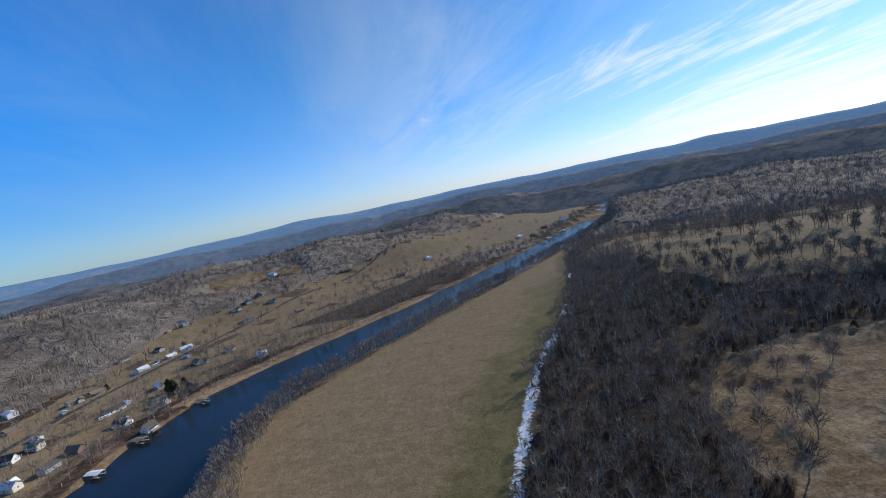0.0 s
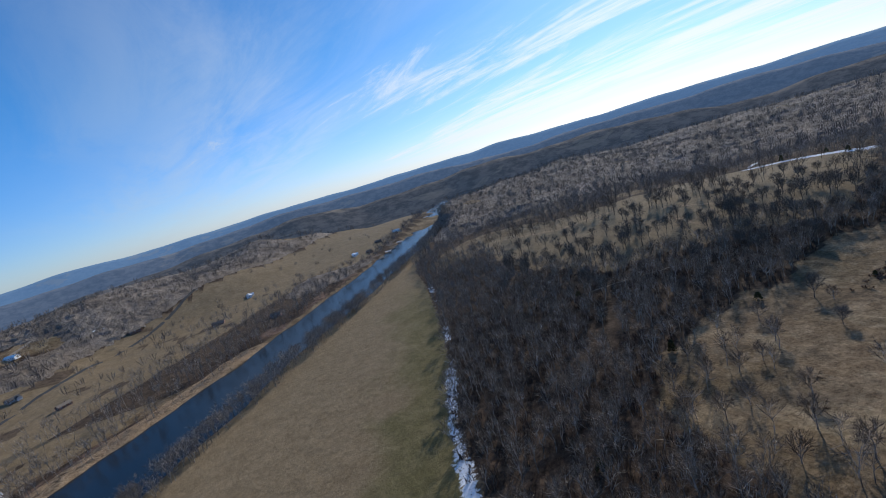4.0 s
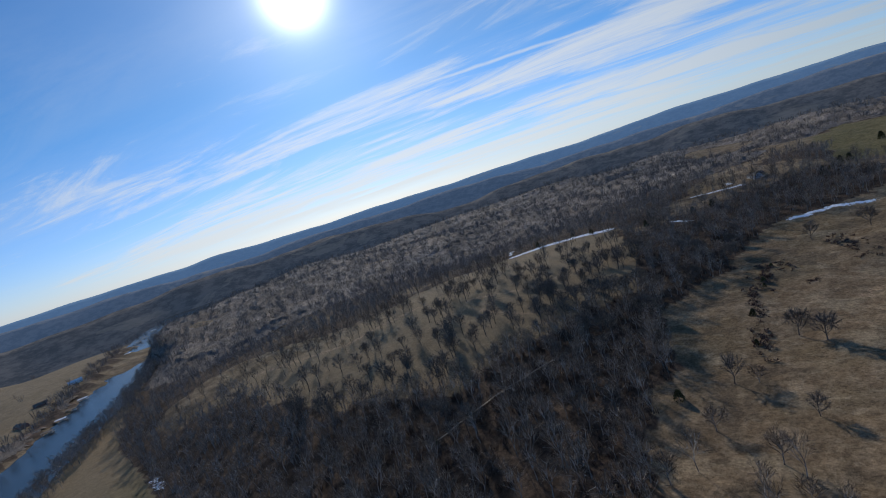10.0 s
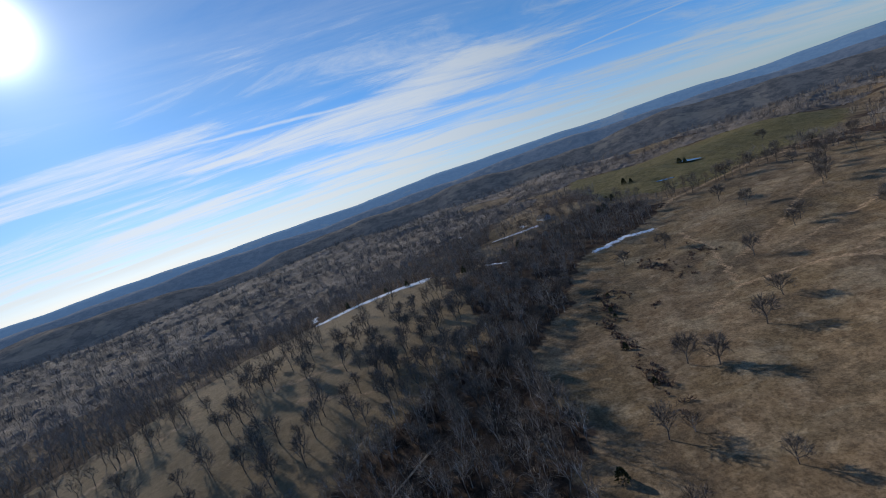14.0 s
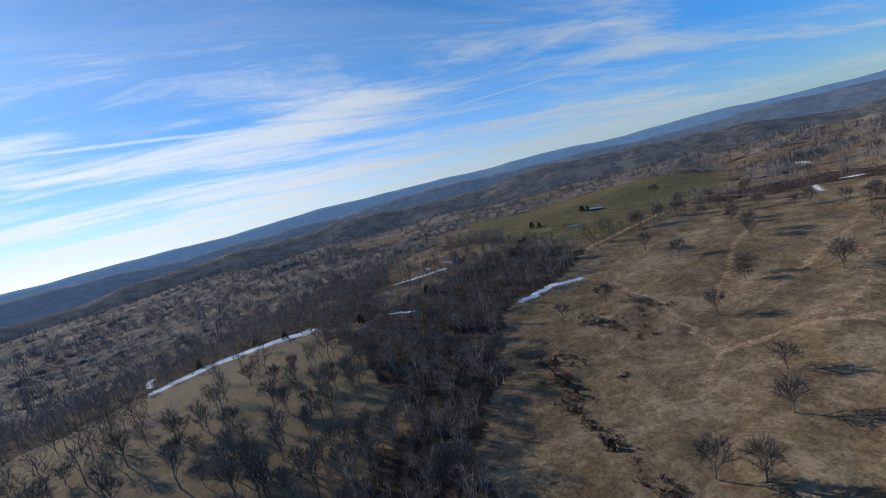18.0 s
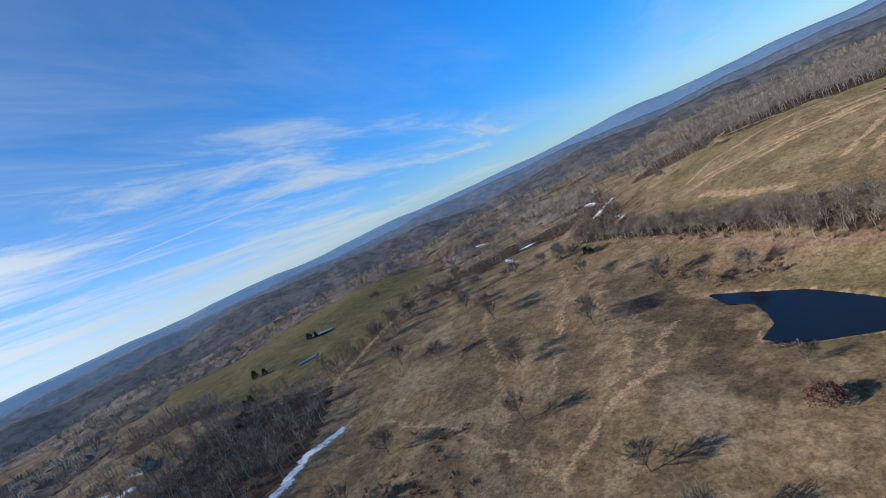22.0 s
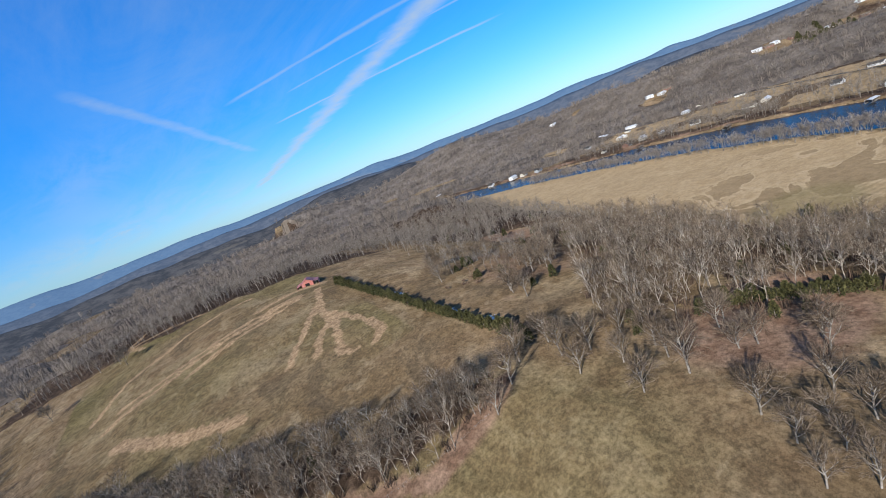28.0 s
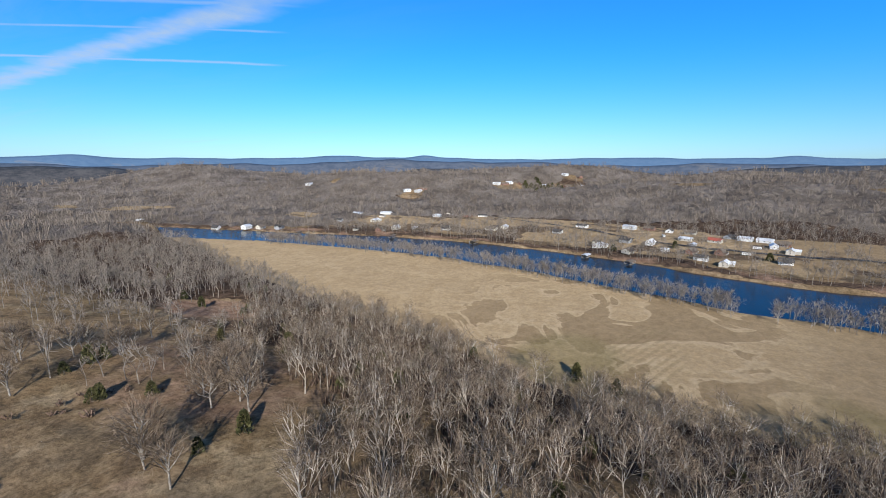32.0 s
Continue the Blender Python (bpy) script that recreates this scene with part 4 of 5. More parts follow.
def conifer(name, seed, tall, wide, label, material=None, at=(0, 0, 0), group="", count=380):
    """A dense cedar: a tapered trunk and a ragged cone of small sprays."""
    rng = np.random.RandomState(seed)
    root = thing(name, label, "cedar tree", group, at)
    part("trunk", quads("trunk", *tubes([(np.zeros(3), np.array([0, 0, tall * 0.8]), tall * 0.025, 0.03, 0)], (6,)), (BARK,), shade=True), None, root)
    v, q = [], []
    for i in range(count):
        s = rng.rand() ** 0.75
        z = tall * (0.06 + 0.94 * s)
        r = wide * (1 - s) ** 0.55 * (0.55 + 0.5 * rng.rand()) + 0.1
        th = rng.rand() * 6.283
        c = np.array([r * math.cos(th), r * math.sin(th), z])
        d = unit(np.array([math.cos(th), math.sin(th), 0.7 + rng.rand()]) + rng.normal(0, 0.35, 3))
        s_ = unit(np.cross(d, rng.normal(0, 1, 3)))
        w = tall * (0.05 + 0.06 * rng.rand())
        k = len(v)
        v += [c - d * w - s_ * w * 0.35, c - d * w * 0.2 + s_ * w * 0.6, c + d * w * 1.2, c - d * w * 0.2 - s_ * w * 0.7]
        q.append((k, k + 1, k + 2, k + 3))
    part("crown", quads("crown", v, q, (material or CEDAR,)), None, root, "dense evergreen sprays")
    return root


def stand(kinds, x, y, z, size, turn, pick):
    """Many trees joined in one mesh. kinds: (verts, quads, slots) of each model."""
    vs, qs, ms, at = [], [], [], 0
    for k, (v, q, slot) in enumerate(kinds):
        m = np.where(pick == k)[0]
        if not len(m):
            continue
        c, s = np.cos(turn[m])[:, None], np.sin(turn[m])[:, None]
        sc = size[m][:, None]
        vx = (v[None, :, 0] * c - v[None, :, 1] * s) * sc + x[m][:, None]
        vy = (v[None, :, 0] * s + v[None, :, 1] * c) * sc + y[m][:, None]
        vz = v[None, :, 2] * sc * (0.9 + 0.25 * ((m * 37 % 11) / 11.0))[:, None] + z[m][:, None]
        vs.append(np.stack([vx, vy, vz], -1).reshape(-1, 3))
        qs.append((q[None] + (at + np.arange(len(m)) * len(v))[:, None, None]).reshape(-1, 4))
        ms.append(np.tile(slot, len(m)))
        at += len(m) * len(v)
    return np.concatenate(vs), np.concatenate(qs), np.concatenate(ms)


def scatter(x0, x1, y0, y1, cell, seed):
    rng = np.random.RandomState(seed)
    gx, gy = np.meshgrid(np.arange(x0, x1, cell), np.arange(y0, y1, cell))
    x = gx.ravel() + (rng.rand(gx.size) - 0.5) * cell * 0.95
    y = gy.ravel() + (rng.rand(gx.size) - 0.5) * cell * 0.95
    return x, y, rng


# the flight path's neighbourhood gets the finest trees
def reach(x, y):
    """Distance from the loop that the aircraft flies over."""
    loop = np.array([(0, 0), (-17, 110), (18, 238), (84, 311), (199, 341), (268, 320), (313, 237), (296, 163), (224, 78)], float)
    return np.abs(side(x, y, loop)[0])


LONE = [(432, 143), (504, 173), (498, 212), (535, 83), (531, 14), (457, 96), (430, 47), (579, -16), (575, 85), (656, 32), (679, -42), (502, -79), (461, -30), (345, 9), (340, 195), (424, 56), (521, 25), (569, -4),
        (563, -72), (394, 2), (367, 17), (445, -261), (396, -295), (364, 170), (328, 243), (318, 232), (513, -100), (433, -13), (852, -139), (663, -22), (675, -9), (626, -24), (675, -130), (560, -86), (486, -78), (694, -95), (601, -71), (527, -86), (524, -115), (465, 86), (640, -60), (612, -48), (655, -90), (706, -60)]
MEADOW = [(318, 112), (189, 61), (206, 28), (253, 14), (217, 15), (210, 41), (198, 50), (207, 65), (193, 71), (197, 93), (175, 76), (421, -321), (403, -309), (389, -391), (329, -365), (174, -46), (170, -147), (141, -49),
          (182, -114), (143, -71), (240, 30), (228, 24), (160, 62), (186, 40), (176, -41), (135, -68), (148, -147), (172, -144), (121, -152), (147, -60), (176, -29), (156, -139), (142, -131), (119, -106), (126, -112), (95, -105),
          (138, -58), (128, -80), (115, -92), (108, -70), (202, 16), (198, 35), (185, 53), (166, 64), (169, 78), (162, 94), (180, 102), (197, 111), (184, 112), (190, 105), (203, 119), (176, 114), (201, 103), (192, 120), (157, 90), (209, 112)]
CLEARING = [(125, 283), (149, 274), (174, 285), (177, 258), (140, 240), (131, 253), (152, 211), (155, 239), (122, 167), (167, 268), (193, 256), (138, 258), (277, 265), (174, 224), (214, 262), (236, 284), (200, 300), (145, 190), (228, 318), (130, 205)]
OAKS = [(528, 414), (533, 431), (465, 428), (473, 458), (468, 387), (423, 471), (459, 509), (450, 454), (428, 415), (506, 376), (540, 402)]


def make_lone_trees():
    models = []
    for k, (tall, spread, forks, fork_at) in enumerate(((15.0, 6.4, (12, 7, 8), 0.20), (13.5, 6.8, (12, 7, 8), 0.17), (16.5, 6.0, (11, 7, 8), 0.24), (13.0, 6.2, (11, 7, 8), 0.18), (15.5, 6.6, (12, 7, 8), 0.20), (20.0, 6.0, (10, 6, 6), 0.22), (22.0, 5.6, (10, 6, 6), 0.26), (18.5, 6.6, (10, 6, 6), 0.18))):
        models.append((k, tall, spread, forks, fork_at))
    rng = np.random.RandomState(77)
    used = {}

    def plant(px, py, k, size, label, group):
        m = Matrix.LocRotScale((px, py, up(px, py) - 0.15), Euler((0, 0, rng.rand() * 6.283)), None)
        if (k, label) not in used:
            _, tall, spread, forks, fork_at = models[k]
            t = bare_tree("oak_tree" if "oak" in label else "bare_tree", 100 + k, tall, spread, label, forks, fork_at, DARK_BACKLIT_BARK if "oak" in label else None, group=group, girth=0.017 if k > 4 else 0.02)
            used[(k, label)] = t
            t.matrix_basis = m @ Matrix.Scale(size, 4)
            return t
        src = used[(k, label)]
        t = copy_thing(src, m)
        t.matrix_basis = m @ Matrix.Scale(size, 4)
        return t
    for px, py in LONE:
        plant(px, py, rng.randint(5), 0.95 + 0.4 * rng.rand(), "bare grey-brown oak alone in a straw pasture", "lone pasture trees")
    for px, py in MEADOW:
        plant(px, py, rng.randint(5), (0.82 if py < 100 else 0.55) + 0.4 * rng.rand(), "bare pale-grey tree at the meadow's edge", "meadow trees")
    for px, py in CLEARING:
        plant(px, py, rng.randint(5), 0.75 + 0.35 * rng.rand(), "bare spreading tree in a grassy clearing", "clearing trees")
    for px, py in OAKS:
        plant(px, py, rng.randint(5), 0.8 + 0.3 * rng.rand(), "bare oak on the open hilltop", "hill oaks")
    # the thin oak wood on the hill, and trees along lanes and the creek
    x, y, r2 = scatter(230, 770, -330, 720, 9.0, 41)
    c = cover(x, y)["tree"]
    ok = (c > 0) & (c < 0.0092) & (r2.rand(len(x)) < c * 81) & (reach(x, y) < 430)
    x, y = x[ok], y[ok]
    order = np.argsort(reach(x, y))[:190]
    for i in order:
        plant(float(x[i]), float(y[i]), 5 + r2.randint(3) if y[i] > 350 else r2.randint(5), 0.72 + 0.4 * r2.rand(), "bare oak in a thin hillside wood", "thin wood")
    # those that stand farther off, joined
    rest = np.argsort(reach(x, y))[190:]
    x, y = x[rest], y[rest]
    kinds = [wooded(dome_tree(150 + k, 20.0, 6.0, 7, 5, 4, 0.22, 0.016), (4, 2, 2, 2), 0.08) for k in range(4)]
    v, q, m = stand(kinds, x, y, height(x, y) - 0.2, 0.72 + 0.4 * r2.rand(len(x)), r2.rand(len(x)) * 6.283, r2.randint(0, 4, len(x)))
    tagged(new("thin_wood", quads("thin_wood", v, q, (TWIG, DARK_BACKLIT_BARK), m)), "thin wood of bare oaks scattered over hill pastures", "woodland", kind="stuff")


make_lone_trees()


def make_woods():
    # slivers as broad as the twigs they stand for
    fine = [wooded(dome_tree(300 + k, 16.5 + k * 0.7, (5.2, 6.2, 4.6, 5.8, 4.9, 6.6)[k], 7, 5, 7, (0.24, 0.18, 0.32, 0.22, 0.28, 0.16)[k], 0.0115), (4, 2, 2, 2), 0.046) for k in range(6)]
    mid = [wooded(dome_tree(340 + k, 17.5 + k * 0.6, (5.2, 6.0, 4.8, 5.6, 5.0)[k], 5, 4, 3, (0.26, 0.20, 0.32, 0.23, 0.28)[k]), (3, 2, 2, 2), 0.085) for k in range(5)]
    far = []
    for k in range(4):
        rng = np.random.RandomState(380 + k)
        v, q = [], []
        for i in range(9):
            th, s = i * 2.4 + rng.rand(), (i + 0.5) / 9
            b = np.array([1.5 * math.cos(th), 1.5 * math.sin(th), 5.0 + 3 * rng.rand()])
            e = np.array([math.cos(th) * 6.0 * s ** 0.5, math.sin(th) * 6.0 * s ** 0.5, 7.0 + 6.5 * (1 - s * s) ** 0.5 + 1.5 * rng.rand()])
            w = unit(np.cross(e - b, rng.normal(0, 1, 3))) * (0.20 + 0.15 * rng.rand())
            n = len(v)
            v += [b - w * 0.7, b + w * 0.7, e + w * 0.8, e - w * 0.8]
            q.append((n, n + 1, n + 2, n + 3))
        far.append((np.array(v), np.array(q), np.zeros(9, int)))

    def plant(name, box_, cell, seed, lo, hi, kinds, label, boost=1.0, skip_thin=True, material=TWIG, spread=1.0):
        x, y, rng = scatter(*box_, cell, seed)
        c = cover(x, y)["tree"]
        d = reach(x, y)
        d = d + 18 * rng.normal(0, 1, len(x))
        keep = (d >= lo) & (d < hi) & (rng.rand(len(x)) < c * cell * cell * boost)
        if skip_thin:
            thin = (c < 0.0092) & (d < 430) & (x > 230) & (x < 770) & (y > -330) & (y < 720)
            keep &= ~thin
        hedge = np.abs(side(x, y, CEDAR_HEDGE)[0])
        keep &= (hedge > 7) & (np.abs(side(x, y, FOREST_TRACK)[0]) > 4.5)
        x, y = x[keep], y[keep]
        n = len(x)
        size = (0.66 + 0.5 * rng.rand(n)) * spread
        size = np.where(np.abs(side(x, y, TREELINE)[0]) < 18, size * 0.85, size)
        v, q, m = stand(kinds, x, y, height(x, y) - 0.2, size, rng.rand(n) * 6.283, rng.randint(0, len(kinds), n))
        tagged(new(name, quads(name, v, q, (material, WOODBARK if material is TWIG else MIDBARK), m)), label, "woodland", kind="stuff")
    plant("woodland", (-350, 760, -450, 820), 6.8, 1, 0, 150, fine, "dense bare winter woodland of grey-brown trees")
    plant("woodland", (-900, 1100, -900, 1250), 8.0, 2, 150, 510, mid, "bare winter woodland on hills and river banks", 1.15, True, MIDWOOD, 0.92)
    plant("far_woodland", (-1600, 1800, -1500, 1700), 8.6, 3, 510, 1100, far, "far bare woods covering the hills", 0.5, True, FARWOOD, 1.1)
    plant("far_woodland", (-2000, 2200, -2000, 2100), 14.0, 4, 1100, 1650, far, "far bare woods towards the ridges", 0.11, True, FARWOOD, 1.5)
    # where single trees can no longer be told apart: the close roof of twigs
    cell = 7.5
    gx, gy = np.arange(-1500, 1700, cell), np.arange(-1400, 1700, cell)
    x, y = np.meshgrid(gx, gy)
    rng = np.random.RandomState(66)
    x, y = x + (rng.rand(*x.shape) - 0.5) * cell * 0.8, y + (rng.rand(*y.shape) - 0.5) * cell * 0.8
    d = reach(x, y)
    full = np.where((cover(x, y)["tree"] > 0.005) & (d > 500), smooth(d, 480, 640), 0.0)
    pad = np.pad(full, 5)
    near = sum(pad[a:a + x.shape[0], b:b + x.shape[1]] for a in range(11) for b in range(11)) / 121
    wood = near > 0.42
    z = height(x, y) + 7.6 * smooth(near, 0.42, 1.0) + (1.0 + 2.2 * smooth(near, 0.42, 1.0)) * rng.rand(*x.shape) + 0.8 * waves(x, y, 60, 71) - 1.0
    nx = len(gx)
    i = (np.arange(len(gy) - 1)[:, None] * nx + np.arange(nx - 1)[None, :]).ravel()
    q = np.stack([i, i + 1, i + nx + 1, i + nx], 1)
    q = q[wood.ravel()[q].sum(1) > 3]
    keep, q = np.unique(q, return_inverse=True)
    v = np.stack([x.ravel(), y.ravel(), z.ravel()], 1)[keep]
    tagged(new("far_canopy", quads("far_canopy", v, q.reshape(-1, 4), (CANOPY,))), "grey roof of bare treetops over the far hills", "woodland", kind="stuff")
    # trees crowding the river's edge on the field side
    rng = np.random.RandomState(18)
    n = 1800
    seg = np.hypot(*np.diff(RIVER[2:17], axis=0).T)
    run = np.concatenate([[0], np.cumsum(seg)])
    s = rng.rand(n) * run[-1]
    x, y = np.interp(s, run, RIVER[2:17, 0]), np.interp(s, run, RIVER[2:17, 1])
    k = np.clip(np.searchsorted(run, s) - 1, 0, len(seg) - 1)
    dx, dy = (RIVER[3:17] - RIVER[2:16])[k].T / seg[k]
    off = 41.5 + 3 + 13 * smooth(y, -420, -230) * smooth(y, 640, 440) - 3 + 25 * rng.rand(n) ** 1.4
    x, y = x + dy * off, y - dx * off
    bank = [wooded(dome_tree(390 + k, 14.5, 5.2, 4, 4, 4, 0.12), (3, 2, 2, 2), 0.085) for k in range(5)]
    v, q, m = stand(bank, x, y, np.maximum(height(x, y), -2.4) - 0.2, 0.74 + 0.5 * rng.rand(n), rng.rand(n) * 6.283, rng.randint(0, 5, n))
    tagged(new("river_trees", quads("river_trees", v, q, (MIDWOOD, MIDBARK), m)), "row of bare trees crowding the river's edge", "woodland", kind="stuff")
    # the close thicket of oaks along the tree line
    rng = np.random.RandomState(8)
    seg = np.hypot(*np.diff(TREELINE, axis=0).T)
    run = np.concatenate([[0], np.cumsum(seg)])
    s = rng.rand(210) * run[-1]
    x, y = np.interp(s, run, TREELINE[:, 0]) + rng.normal(0, 5.5, 210), np.interp(s, run, TREELINE[:, 1]) + rng.normal(0, 5.5, 210) - 2
    full = [wooded(dome_tree(360 + k, 15.0, 6.4, 9, 6, 6, 0.12), (4, 3, 2, 2), 0.045) for k in range(4)]
    v, q, m = stand(full, x, y, height(x, y) - 0.2, 0.68 + 0.34 * rng.rand(210), rng.rand(210) * 6.283, rng.randint(0, 4, 210))
    tagged(new("thicket", quads("thicket", v, q, (TWIG, BARK), m)), "close thicket of bare oaks dividing two pastures", "woodland", kind="stuff")
    # saplings and dead brambles under the trees
    x, y, rng = scatter(-60, 620, -380, 480, 5.2, 91)
    c = cover(x, y)
    ok = (c["tree"] > 0.0075) & (reach(x, y) < 230) & (rng.rand(len(x)) < 0.62) & (np.abs(side(x, y, FOREST_TRACK)[0]) > 3) & (np.abs(side(x, y, CEDAR_HEDGE)[0]) > 6)
    x, y = x[ok], y[ok]
    n = len(x)
    low = []
    for k in range(4):
        r3 = np.random.RandomState(700 + k)
        bones = []
        for i in range(16):
            th, a = r3.rand() * 6.283, np.array([r3.normal(0, 0.7), r3.normal(0, 0.7), 0.0])
            b = a + np.array([math.cos(th) * 1.5 * r3.rand(), math.sin(th) * 1.5 * r3.rand(), 1.4 + 2.4 * r3.rand()])
            bones.append((a, b, 0.10 + 0.08 * r3.rand(), 0.03, 3))
        low.append(wooded(bones, (2,), 0.05))
    v, q, m = stand(low, x, y, height(x, y) - 0.1, 0.6 + 0.9 * rng.rand(n), rng.rand(n) * 6.283, rng.randint(0, 4, n))
    tagged(new("undergrowth", quads("undergrowth", v, q, (SCRUB,), m)), "brown saplings and dead brambles under bare trees", "brush", kind="stuff")


make_woods()


def make_cedars():
    rng = np.random.RandomState(9)
    protos = {}

    def plant(px, py, k, size, label, group, name="cedar_tree"):
        m = Matrix.Translation((px, py, up(px, py) - 0.1)) @ Matrix.Rotation(rng.rand() * 6.28, 4, "Z")
        if (k, label) not in protos:
            protos[(k, label)] = conifer(name, 500 + k, (5.6, 4.8, 6.4)[k], (2.3, 2.5, 2.2)[k], label, group=group)
            t = protos[(k, label)]
        else:
            t = copy_thing(protos[(k, label)], m)
        t.matrix_basis = m @ Matrix.Scale(size, 4)
    for line, gap, label, group in ((CEDAR_HEDGE, 2.5, "olive-green cedar in a straight pasture hedge", "cedar hedge"), (WOOD_HEDGE, 2.6, "green cedar along the wood's edge", "wood edge cedars")):
        seg = np.hypot(*np.diff(line, axis=0).T)
        run = np.concatenate([[0], np.cumsum(seg)])
        for s in np.arange(0, run[-1], gap):
            px, py = np.interp(s, run, line[:, 0]), np.interp(s, run, line[:, 1])
            plant(px + rng.normal(0, 0.5), py + rng.normal(0, 0.5), rng.randint(3), 0.75 + 0.45 * rng.rand(), label, group)
    for px, py, s in ((166, -91, 1.0), (90, -93, 1.3), (151, 74, 0.9), (143, 80, 0.8), (182, 44, 0.9), (176, 36, 1.0), (160, 54, 1.0), (120, -20, 1.1), (70, 20, 1.2), (205, 8, 1.0), (196, 12, 0.9), (62, -60, 1.2), (100, -130, 1.0),
                      (300, -12, 1.1), (330, -30, 1.2), (372, -58, 1.2), (420, -90, 1.1), (468, -128, 1.5), (460, -122, 1.4), (478, -130, 1.5), (452, -118, 1.3), (470, -118, 1.2), (640, 420, 1.3), (655, 450, 1.2), (650, 500, 1.3), (618, 350, 1.3),
                      (640, 300, 1.4), (655, 280, 1.5), (700, 160, 1.6), (715, 150, 1.6), (690, 170, 1.5), (726, 140, 1.5), (215, 420, 1.2), (180, 300, 1.1), (262, 300, 1.2), (812, 92, 1.7), (805, 84, 1.3), (850, -18, 1.5), (858, -14, 1.6), (866, -16, 1.4), (168, -91, 1.0), (155, -128, 1.2), (154, -83, 0.9), (165, -122, 0.9), (149, -130, 1.0), (43, -191, 1.1), (50, -186, 1.0), (29, -316, 1.2), (90, -92, 1.6), (150, -38, 1.1), (164, -38, 0.8),
                      (88, -29, 1.2), (108, -41, 1.0), (92, -46, 1.1), (12, 20, 1.3), (18, 40, 1.2), (30, -20, 1.2), (24, -50, 1.3), (60, 10, 1.1), (475, -85, 1.3), (482, -90, 1.2)):
        plant(px, py, rng.randint(3), s, "dark green cedar among bare trees", "scattered cedars")
    for _ in range(70):
        px, py = 60 + rng.normal(0, 60), -60 + 130 * rng.normal(0, 1)
        if within(np.array([px]), np.array([py]), EDGE_WOOD)[0]:
            plant(px, py, rng.randint(3), 0.8 + 0.5 * rng.rand(), "dark green cedar among bare trees", "scattered cedars")
    for _ in range(26):
        plant(-790 + rng.normal(0, 45), -310 + rng.normal(0, 30), rng.randint(3), 1.7 + 0.7 * rng.rand(), "dark green cedar among bare trees", "scattered cedars")
    for px, py, s in ((-302, 468, 2.2), (-308, 474, 2.4), (-298, 480, 2.0), (-315, 480, 2.1), (-345, 110, 1.8), (-370, 20, 1.6), (-330, -40, 1.8), (-410, 520, 1.2), (-395, 660, 1.3)):
        plant(px, py, rng.randint(3), s, "dark green cedar beside riverside houses", "village cedars")
    for s in (0.05, 0.17, 0.24, 0.55, 0.83):
        i = s * (len(STRIP) - 1)
        k = min(int(i), len(STRIP) - 2)
        p = STRIP[k] + (STRIP[k + 1] - STRIP[k]) * (i - k) + rng.normal(0, 2.0, 2)
        plant(float(p[0]), float(p[1]), rng.randint(3), 0.5 + 0.4 * rng.rand(), "dark scrubby cedar in a brushy fence row", "fence row")


make_cedars()


def russet_tree(px, py):
    root = bare_tree("oak_tree", 140, 9.0, 5.5, "oak keeping its dry russet leaves by the pond", (9, 6, 4), 0.2, at=(px, py, up(px, py)))
    rng = np.random.RandomState(3)
    v, q = [], []
    for i in range(1500):
        d = unit(rng.normal(0, 1, 3))
        d[2] = abs(d[2])
        lump = 0.82 + 0.18 * math.sin(d[0] * 7 + 1) * math.sin(d[1] * 6) * math.cos(d[2] * 5)
        c = d * np.array([7.0, 7.0, 6.2]) * (0.55 + 0.45 * rng.rand() ** 0.5) * lump + np.array([0, 0, 2.2])
        a, b = unit(rng.normal(0, 1, 3)), unit(rng.normal(0, 1, 3))
        w = 0.28 + 0.2 * rng.rand()
        k = len(v)
        v += [c - a * w, c + b * w * 0.7, c + a * w, c - b * w * 0.7]
        q.append((k, k + 1, k + 2, k + 3))
    part("leaves", quads("leaves", v, q, (RUSSET,)), None, root, "dry russet leaves")


russet_tree(313, 138)


# ---------------------------------------------------------------- buildings
WHITE = shader("white_siding", mottled((0.66, 0.66, 0.64), (0.80, 0.80, 0.78), 0.7, vary=0.08), 0.6, 0.3)
CREAM = shader("cream_siding", mottled((0.52, 0.48, 0.40), (0.64, 0.60, 0.52), 0.7, vary=0.1), 0.65, 0.3)
GREY = shader("grey_siding", mottled((0.30, 0.31, 0.32), (0.42, 0.43, 0.44), 0.7, vary=0.12), 0.65, 0.3)
BRICK = shader("brown_brick", mottled((0.19, 0.10, 0.075), (0.28, 0.17, 0.13), 1.4, vary=0.2), 0.85, 0.2)
TIN = shader("white_metal_roof", mottled((0.62, 0.64, 0.66), (0.78, 0.79, 0.80), 0.35, vary=0.08), 0.38, 0.5)
SHINGLE = shader("dark_shingles", mottled((0.055, 0.052, 0.05), (0.10, 0.095, 0.09), 1.1, vary=0.2), 0.9, 0.2)
BROWN_ROOF = shader("brown_shingles", mottled((0.14, 0.11, 0.085), (0.22, 0.18, 0.14), 1.1, vary=0.2), 0.9, 0.2)
GREEN_ROOF = shader("green_metal_roof", mottled((0.035, 0.10, 0.065), (0.06, 0.15, 0.10), 0.5, vary=0.12), 0.45, 0.5)
RED_ROOF = shader("red_metal_roof", mottled((0.36, 0.085, 0.055), (0.46, 0.13, 0.085), 0.5, vary=0.12), 0.5, 0.4)
BARN_RED = shader("faded_red_metal", mottled((0.42, 0.13, 0.10), (0.54, 0.21, 0.17), 0.5, vary=0.15), 0.55, 0.4)
GLASS = shader("window_glass", lambda n: n.mix(n.noise(place(n), 0.8), rgb(0.02, 0.025, 0.03), rgb(0.05, 0.055, 0.06)), 0.08, 0.5)
